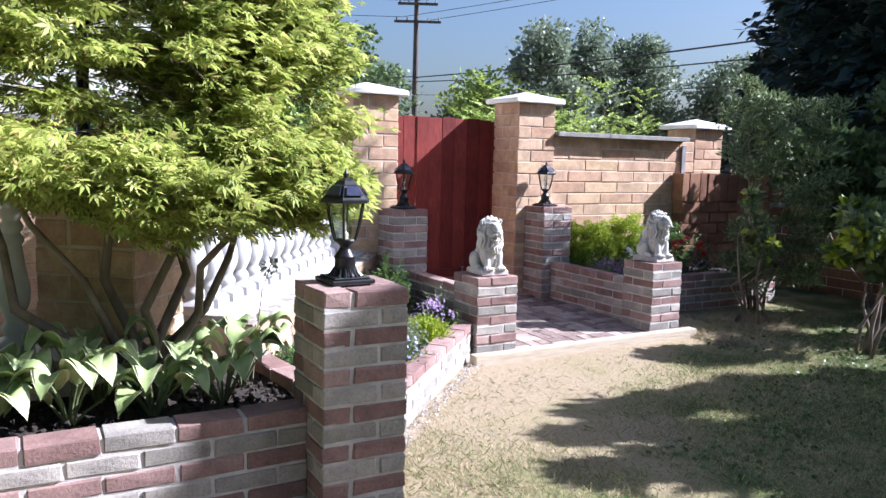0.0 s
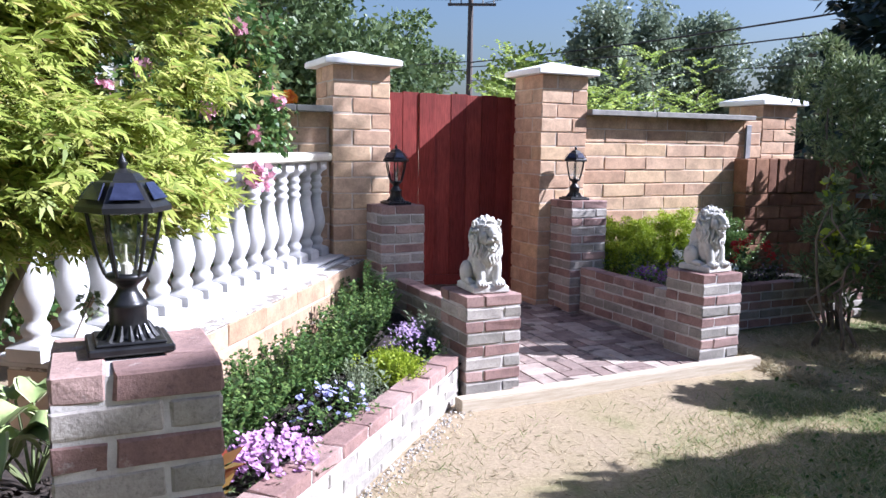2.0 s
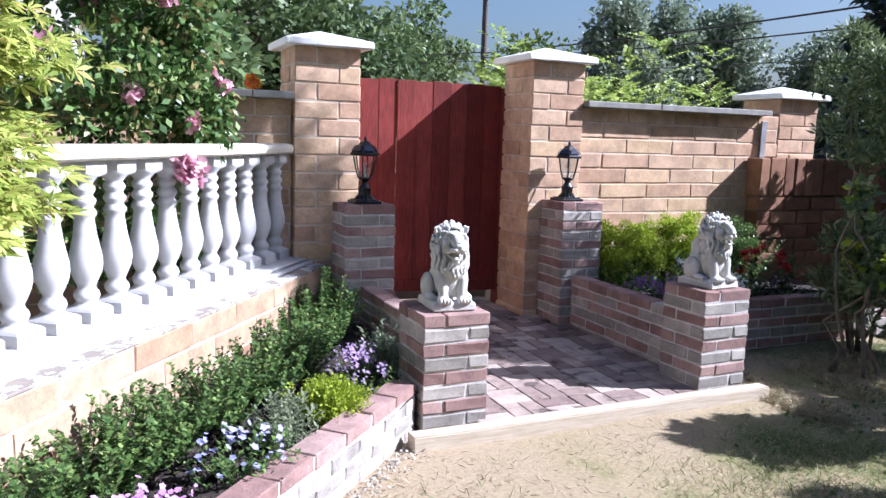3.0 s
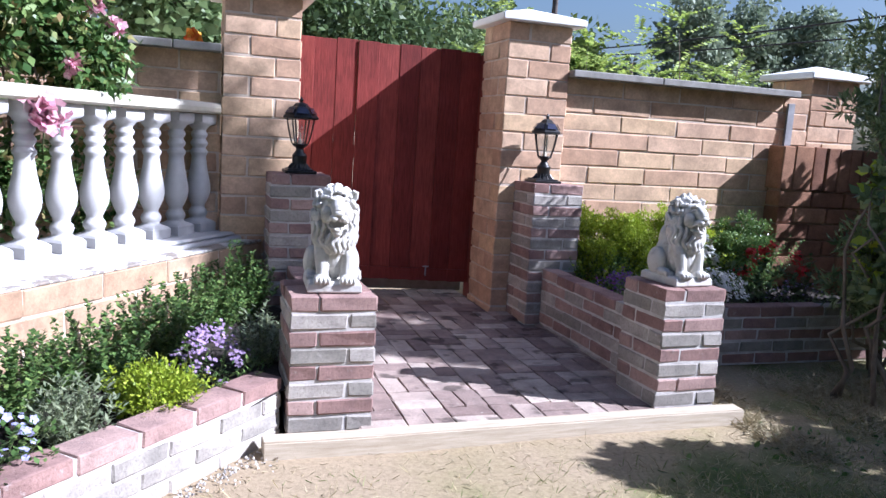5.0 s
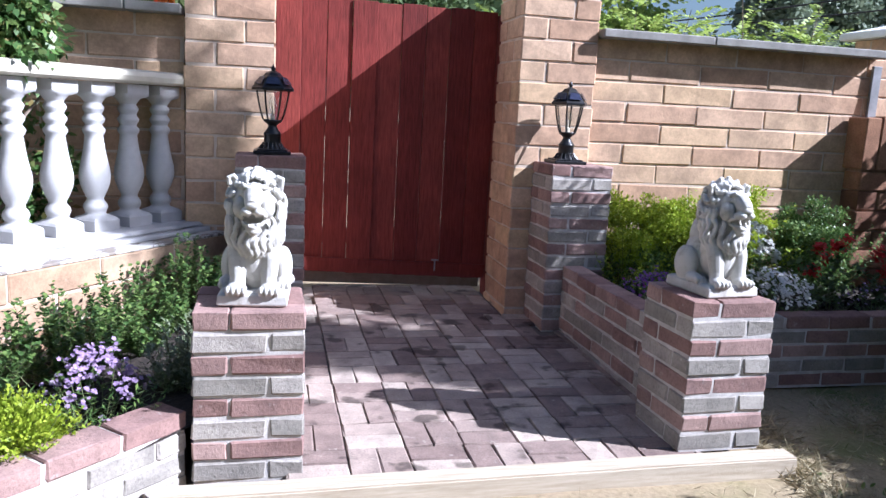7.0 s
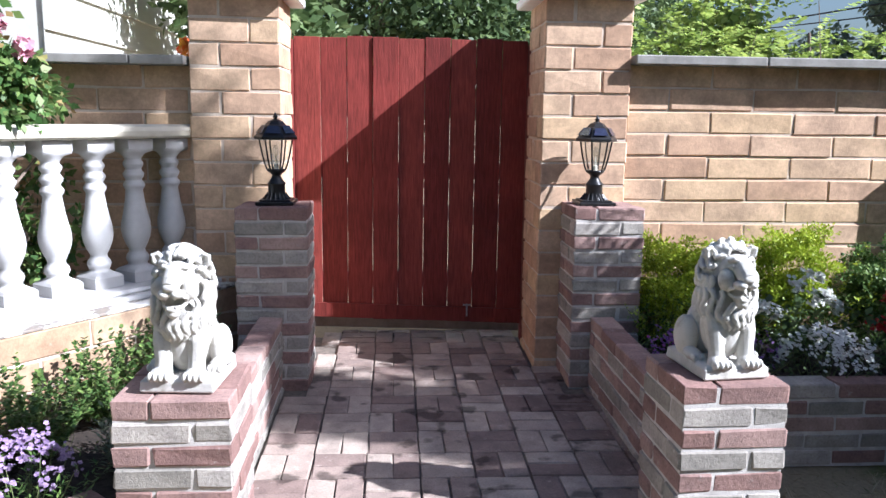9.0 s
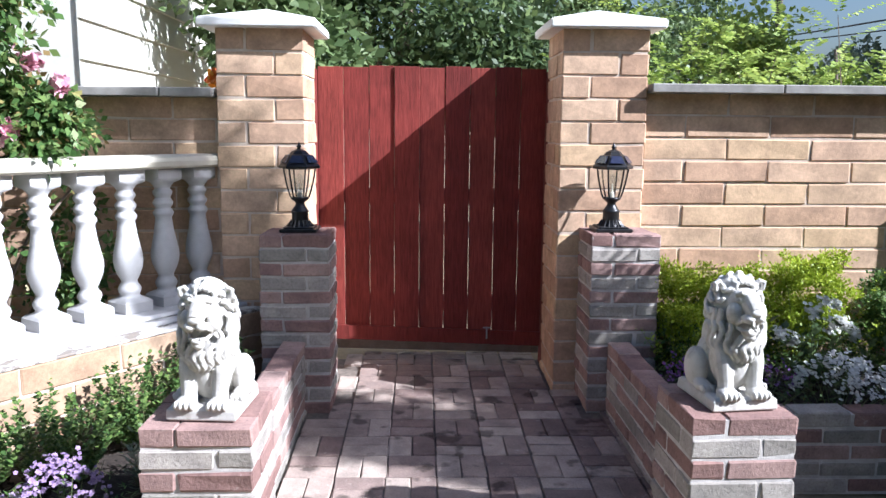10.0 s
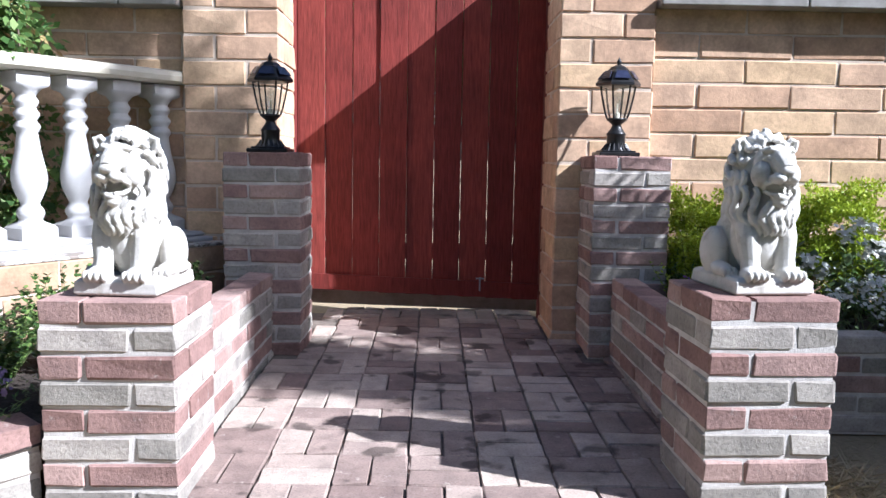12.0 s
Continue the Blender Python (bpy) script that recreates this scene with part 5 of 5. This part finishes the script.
# clumps at y 3.3 and 6.08 are added to shade lawn and brown wall
tall_shrub((7.4, 4.4, -0.05), [(7.4, 4.4, 1.55, 0.65, 0.65, 0.85), (7.8, 3.1, 1.0, 0.4, 0.5, 0.5), (7.5, 5.2, 1.3, 0.5, 0.5, 0.6), (7.75, 3.3, 1.65, 0.4, 0.4, 0.4), (7.95, 6.08, 1.55, 0.3, 0.2, 0.45)], 13000, 0.09, M_DARKLEAF, 203, "dense dark evergreen shrub by the boundary", 6, DIAMOND)
# off to the side, casting the lawn's dappled shade
tall_shrub((7.3, 0.95, -0.05), [(6.25, 1.1, 2.5, 1.2, 0.85, 0.5), (7.55, 1.2, 2.6, 1.2, 0.8, 0.6), (5.75, 0.25, 2.5, 0.9, 0.7, 0.45), (7.15, 0.25, 2.6, 1.1, 0.9, 0.5), (7.4, -0.22, 5.5, 0.45, 0.42, 0.5), (7.3, 1.9, 2.4, 0.5, 0.35, 0.3), (8.05, 1.8, 2.5, 0.6, 0.4, 0.3), (6.45, 2.1, 2.4, 0.65, 0.25, 0.2)], 25000, 0.13, M_DARKLEAF, 204, "spreading dark shrub shading the lawn", 5, DIAMOND)
tall_shrub((4.6, -2.6, -0.05), [(4.4, -2.4, 2.2, 1.2, 1.1, 0.7), (5.6, -2.0, 2.6, 1.1, 1.0, 0.8)], 6000, 0.12, M_DARKLEAF, 205, "small leafy tree shading the lawn", 4, DIAMOND)


# ---------------- beyond the walls ----------------
def sumac():
    rng = np.random.default_rng(55)
    T = plant("sumac_thicket", (6.0, 8.0, -0.05), "bright green feathery shrub behind the wall", "shrub")
    pos, way, up = [], [], []
    bm = bmesh.new()
    for k in range(44):
        x, y = 4.95 + 2.3 * rng.random(), 7.6 + 1.1 * rng.random()
        h = 1.5 + 0.55 * rng.random() + (0.35 if rng.random() < 0.3 else 0)
        top = np.array((x + 0.15 * rng.normal(), y, h))
        tube(bm, [(x, y, -0.05), (x, y, h * 0.5), (top[0], top[1], h - 0.12)], [0.012, 0.008, 0.002], 4)
        for f in range(13):
            a = rng.random() * 6.28
            st = top - np.array((0, 0, 0.06 * f * rng.random() * 1.6))
            dv = np.array((math.cos(a), math.sin(a), 0.55))
            ln = 0.22 + 0.16 * rng.random()
            for j in range(9):
                t = 0.15 + 0.85 * j / 8
                p = st + dv * ln * t - np.array((0, 0, 0.18 * ln * t * t))
                for s in (-1, 1):
                    pos.append(p)
                    way.append((dv[0] * 0.5 - s * dv[1], dv[1] * 0.5 + s * dv[0], 0.05))
                    up.append((0.5 * rng.normal(), -0.5 + 0.5 * rng.normal(), 0.7))
    tagged(part("stalks", bm, M_BARK, T), kind="stuff")
    obj("foliage", leaf_mesh("foliage", np.array(pos), np.array(way), np.array(up), 0.046 * (0.7 + 0.6 * rng.random(len(pos))), DIAMOND), M_SUMAC, T)


sumac()


def tree(base, height, crowns, n, size, mat, seed, label, trunk=0.22, clump=0.9, cnt=40):
    rng = np.random.default_rng(seed)
    rr = random.Random(seed)
    T = plant("tree", base, label, "tree")
    bm = bmesh.new()
    x, y, z = base
    tube(bm, [(x, y, z), (x + 0.1, y, z + height * 0.3), (x, y + 0.1, z + height * 0.75)], [trunk, trunk * 0.75, trunk * 0.2], 8)
    for c in crowns:
        limbs(bm, (x, y, z + height * rr.uniform(0.25, 0.5)), [c[:3]], trunk * 0.4, rr, 0.4)
    part("trunk", bm, M_BARK, T)
    subs = []
    for c in crowns:
        subs += sub_clumps(rng, c, cnt, clump)
    crown("crown", subs, n, size, mat, T, seed, DIAMOND, 0.2, 0.4, 0.3)
    return T


# broad dark tree straight behind the gate
tree((3.5, 13.0, -0.1), 6.0, [(3.5, 12.8, 3.9, 1.75, 1.4, 1.9), (4.6, 12.6, 2.2, 1.5, 1.1, 0.9), (2.4, 13.2, 3.6, 0.9, 1.2, 1.8)], 26000, 0.11, M_DARKLEAF, 301, "broad dark green tree behind the gate", 0.25, 0.6, 46)
tree((2.3, 10.2, -0.1), 4.0, [(2.2, 10.2, 2.7, 0.6, 0.8, 0.9), (2.6, 10.8, 2.2, 0.6, 0.7, 0.7)], 5000, 0.13, M_FARTREE, 302, "green shrubby tree beside the house", 0.1, 0.35, 30)
tree((9.6, 13.5, -0.1), 3.6, [(9.8, 13.5, 1.7, 1.1, 1.0, 0.6), (8.2, 13.2, 2.2, 0.7, 0.8, 1.0), (11.3, 14.0, 1.6, 1.2, 1.0, 0.6)], 11000, 0.10, M_SUMAC, 303, "light green young tree beyond the wall", 0.1, 0.35, 36)
tree((19.3, 46.8, -0.1), 10.0, [(19.3, 46.8, 6.2, 3.2, 3.0, 3.4), (16.5, 47.5, 4.0, 2.0, 2.0, 2.2)], 16000, 0.30, M_FARTREE, 304, "rounded pale green tree far off", 0.3, 1.0, 40)
tree((10.5, 36.0, -0.1), 11.0, [(9.5, 36.0, 6.5, 2.8, 2.6, 3.6), (12.2, 37.0, 5.0, 2.2, 2.2, 3.2)], 16000, 0.27, M_FARTREE, 305, "tall green tree beyond the gate", 0.3, 0.9, 40)
for i, (x, y, h, r) in enumerate(((24.0, 33.0, 8.2, 1.9), (27.6, 34.0, 9.3, 1.8), (31.0, 33.6, 9.6, 2.0), (21.0, 34.0, 4.6, 2.0), (35.5, 31.0, 7.4, 2.6))):
    tree((x, y, -0.1), h, [(x, y, h * 0.62, r, r, h * 0.38), (x + 0.8, y, h * 0.35, r * 1.15, r, h * 0.32)], 15000, 0.25, M_POPLAR, 310 + i, "upright grey-green tree on the skyline", 0.25, 0.8, 44)


def conifer(base, h, r, seed, label):
    rng = np.random.default_rng(seed)
    T = plant("conifer_tree", base, label, "tree")
    bm = bmesh.new()
    x, y, z = base
    tube(bm, [(x, y, z), (x, y, z + h * 0.5), (x, y, z + h)], [0.22, 0.13, 0.02], 8)
    part("trunk", bm, M_BARK, T)
    n = 9000
    t = rng.random(n) ** 0.8
    a = rng.random(n) * 2 * math.pi
    lob = 1 + 0.22 * np.sin(a * 5 + t * 31) + 0.15 * np.sin(t * 55)
    q = r * (1 - t) ** 0.8 * lob * (0.35 + 0.65 * np.sqrt(rng.random(n)))
    p = np.stack([x + q * np.cos(a), y + q * np.sin(a), z + 0.3 + t * (h - 0.3) - 0.12 * q], 1)
    w = np.stack([np.cos(a), np.sin(a), -0.35 + 0.4 * rng.normal(size=n)], 1) + rng.normal(size=(n, 3)) * 0.35
    obj("crown", leaf_mesh("crown", p, w, rng.normal(size=(n, 3)) * 0.4 + np.array((0, 0, 1)), 0.34 * (0.6 + 0.8 * rng.random(n)), DIAMOND), M_CONIFER, T)


conifer((19.2, 12.6, -0.1), 13.0, 3.0, 401, "very dark tall conifer beyond the boundary")
conifer((21.5, 15.5, -0.1), 12.0, 2.8, 402, "dark tall conifer at the skyline")
# unseen shadow caster, shaped to shade the left gate pillar and west wall
cy = plant("shade_cypress", (9.0, 3.75, -0.1), "slim unseen cypress added to shade the left gate pillar", "tree")
bm = bmesh.new()
tube(bm, [(9.0, 3.75, -0.1), (9.0, 3.75, 3.0), (9.0, 3.75, 5.9)], [0.09, 0.07, 0.02], 7)
part("trunk", bm, M_BARK, cy)
crown("crown", [(9.0, 3.72 + 0.04 * math.sin(k * 2.1), 0.5 + k * 0.3, *(2 * [0.36 * min(1.0, 0.25 + (6.5 - k * 0.3) / 2.2)]), 0.35) for k in range(22)], 15000, 0.14, M_CONIFER, cy, 406, SLIM, -0.5, 0.2, 0.3)
conifer((15.2, 9.6, -0.1), 10.0, 2.4, 403, "dark green conifer above the shrubs")
conifer((13.0, 7.6, -0.1), 5.0, 1.8, 404, "dark bushy conifer behind the brown wall")
conifer((10.2, 5.6, -0.1), 3.2, 1.4, 405, "low dark conifer behind the boundary wall")


# ---------------- pole and wires ----------------
def power_line():
    px, py = 21.2, 41.6
    T = thing("utility_pole", (px, py, -0.1), "dark wooden utility pole with two crossarms", "pole")
    bm = bmesh.new()
    tube(bm, [(px, py, -0.1), (px, py, 6), (px, py, 11.2)], [0.2, 0.17, 0.13], 10)
    part("pole", bm, M_POLE, T)
    hd = Vector((0.886, -0.464, 0))
    for z, w in ((9.15, 1.35), (10.15, 1.15), (10.75, 1.0)):
        bm = bmesh.new()
        a = Vector((px, py - 0.15, z))
        m = Matrix.Translation(a) @ Matrix.Rotation(math.atan2(hd.y, hd.x), 4, "Z")
        bmesh.ops.create_cube(bm, size=1, matrix=m @ Matrix.Diagonal((w * 2, 0.12, 0.14, 1)))
        part("crossarm", bm, M_POLE, T)
        for s in (-0.9, -0.45, 0.45, 0.9):
            bm = bmesh.new()
            lathe(bm, [(0.03, 0), (0.045, 0.05), (0.03, 0.1), (0.045, 0.14), (0.02, 0.2)], 8, m=Matrix.Translation(a + hd * w * s + Vector((0, 0, 0.07))))
            part("insulator", bm, M_CAPSTONE, T)
    for (a, b, sag, r) in (((px, py, 6.0), (24.0, 9.5, 5.9), 0.25, 0.035), ((px, py, 5.75), (24.0, 9.5, 5.2), 0.3, 0.028), ((px, py, 6.05), (-6, 46, 4.6), 0.4, 0.03),
                           ((px, py, 5.6), (-6, 46, 4.0), 0.4, 0.02), ((px + 0.9, py, 9.35), (30, 8, 10.6), 0.5, 0.016), ((px - 0.9, py, 9.35), (28, 8, 10.2), 0.5, 0.016), ((px, py, 10.35), (31, 8, 11.6), 0.5, 0.016), ((px, py, 10.35), (-8, 50, 11), 0.5, 0.016), ((px - 0.9, py, 9.35), (-8, 50, 10), 0.5, 0.016), ((px, py, 5.0), (24.0, 9.0, 4.2), 0.3, 0.016)):
        bm = bmesh.new()
        A, B = Vector(a), Vector(b)
        tube(bm, [A.lerp(B, t / 12) - Vector((0, 0, sag * math.sin(math.pi * t / 12))) for t in range(13)], r, 5)
        ob = part("overhead_cable", bm, M_WIRE, None)
        tagged(ob, "black overhead cable strung from the utility pole", "cable", "overhead cables")


power_line()


# ---------------- grass ----------------
def grass():
    rng = np.random.default_rng(12)

    def field(name, n, mat, size, x0, x1, y0, y1, keep, lay_flat, label, template=BLADE):
        x = x0 + (x1 - x0) * rng.random(n)
        y = y0 + (y1 - y0) * rng.random(n)
        k = np.array([keep(a, b) for a, b in zip(x, y)])
        ok = rng.random(n) < k
        x, y = x[ok], y[ok]
        m = len(x)
        z = np.array([-0.047 + 0.012 * noise.noise((a * 1.3, b * 1.3, 0)) + 0.008 * noise.noise((a * 4, b * 4, 3)) for a, b in zip(x, y)])
        w = rng.normal(size=(m, 3)) * np.array((1, 1, 0.2)) + np.array((0, 0, lay_flat))
        u = rng.normal(size=(m, 3)) + np.array((0, 0, 0.5))
        ob = obj(name, leaf_mesh(name, np.stack([x, y, z], 1), w, u, size * (0.5 + rng.random(m)), template), mat)
        tagged(ob, label, "grass", kind="stuff")

    def on_lawn(a, b):
        # right of the slanting bed wall, this side of the timber
        if b > 4.54 and a < 5.05:
            return 0.0
        if (a - 1.33) * 0.714 - (b - 3.07) * 0.70 < 0.06 and b > 2.7:
            return 0.0
        if a < 1.35 and b > 2.72:
            return 0.0
        if b > 5.42:
            return 0.0
        return 1.0

    def green(a, b):
        v = 0.35 + 0.9 * noise.noise((a * 0.9 + 4, b * 0.9, 7)) + 0.7 * min(1.0, max(0.0, 0.11 * a - 0.15 * b + 0.2) * 4)
        near = min(1.0, max(0.0, (4.4 - b) / 0.8)) if a < 5.4 else 0.25
        return on_lawn(a, b) * max(0.0, min(1.0, v)) * near

    def straw(a, b):
        v = 0.55 + 0.7 * noise.noise((a * 1.4, b * 1.4, 2))
        return on_lawn(a, b) * max(0.08, min(1.0, v)) * (1.0 if b < 4.2 else 0.7)
    field("lawn_grass", 250000, M_GRASS, 0.038, 0.6, 7.0, 0.5, 5.4, green, 0.7, "short patchy green and yellowed grass")
    def weeds(a, b):
        return on_lawn(a, b) * max(0.0, min(1.0, 0.8 * min(1.0, max(0.0, 0.11 * a - 0.15 * b + 0.10 + 0.25 * noise.noise((a * 1.7 + 9, b * 1.7, 4))) * 4)))
    field("clover_leaves", 26000, M_BOX, 0.026, 1.4, 6.6, 0.6, 4.6, weeds, 0.35, "small round clover leaves among the grass", ROUND)
    def litter(a, b):
        return (1.0 if b > 4.54 or a > 4.6 else 0.5) * max(0.0, min(1.0, 0.25 + 1.5 * noise.noise((a * 2.3, b * 2.3, 8)))) * (on_lawn(a, b) if b < 4.54 else 1.0)
    field("dead_grass", 30000, M_STRAW, 0.062, 4.98, 6.3, 3.9, 5.38, litter, 0.25, "loose clumps of dead grass by the lion pillar")
    field("dry_straw", 110000, M_STRAW, 0.036, 0.6, 7.2, 0.5, 5.4, straw, 0.12, "flattened dry straw over sandy soil")


grass()


# crumbs of bark on the beds, gravel of spilt mortar along the slanting wall
def bits(name, n, mat, spots, size, label, category):
    rng = np.random.default_rng(6)
    c = np.array([spots(rng) for _ in range(n)])
    T = leaf_mesh(name, c, rng.normal(size=(n, 3)), rng.normal(size=(n, 3)), size * (0.4 + rng.random(n)), ([(0, 0, 0), (0.5, 0.4, 0.25), (0, 1, 0), (-0.5, 0.4, 0.25), (0, 0.4, 0.6)], [(0, 1, 4), (1, 2, 4), (2, 3, 4), (3, 0, 4)]))
    tagged(obj(name, T, mat), label, category, kind="stuff")


def slant_spot(r):
    s, o = r.random() * 2.1, 0.07 + abs(r.normal()) * 0.05
    return (2.85 - 0.70 * s + 0.714 * o, 4.74 - 0.714 * s - 0.70 * o, -0.035)


def bed_spot(r):
    k = r.random()
    if k < 0.5:
        s, o = r.random(), r.random()
        return (2.80 - 1.5 * s - 0.5 * o, 4.85 - 1.55 * s + 0.4 * o, 0.155)
    if k < 0.8:
        return (-1.5 + 2.5 * r.random(), 2.92 + 0.45 * r.random(), 0.395)
    return (4.9 + 1.9 * r.random(), 5.6 + 0.8 * r.random(), 0.245)


bits("mortar_crumbs", 700, M_MORTAR, slant_spot, 0.012, "pale crumbs of spilt mortar along the bed wall", "rubble")
bits("bark_chips", 3500, M_SOIL, bed_spot, 0.028, "dark bark chips over the planting soil", "mulch")

# unseen hedges added behind and beside the walker, tall to cut sky fill
hb = plant("hedge", (1.5, -7.0, -0.05), "tall unseen hedge added to block sky light behind the walker", "hedge")
crown("foliage", [(x, -7.0, z, 0.9, 0.5, 1.0) for x in np.arange(-6, 9, 1.0) for z in (0.9, 2.4, 3.9, 5.4)], 26000, 0.19, M_BOX, hb, 500)
hb = plant("hedge", (-3.6, -1.0, -0.05), "tall unseen hedge added to block sky light from the side", "hedge")
crown("foliage", [(-3.8, y, z, 0.5, 0.9, 1.0) for y in np.arange(-6.5, 6.5, 1.0) for z in (0.9, 2.4, 3.9)], 20000, 0.19, M_BOX, hb, 501)
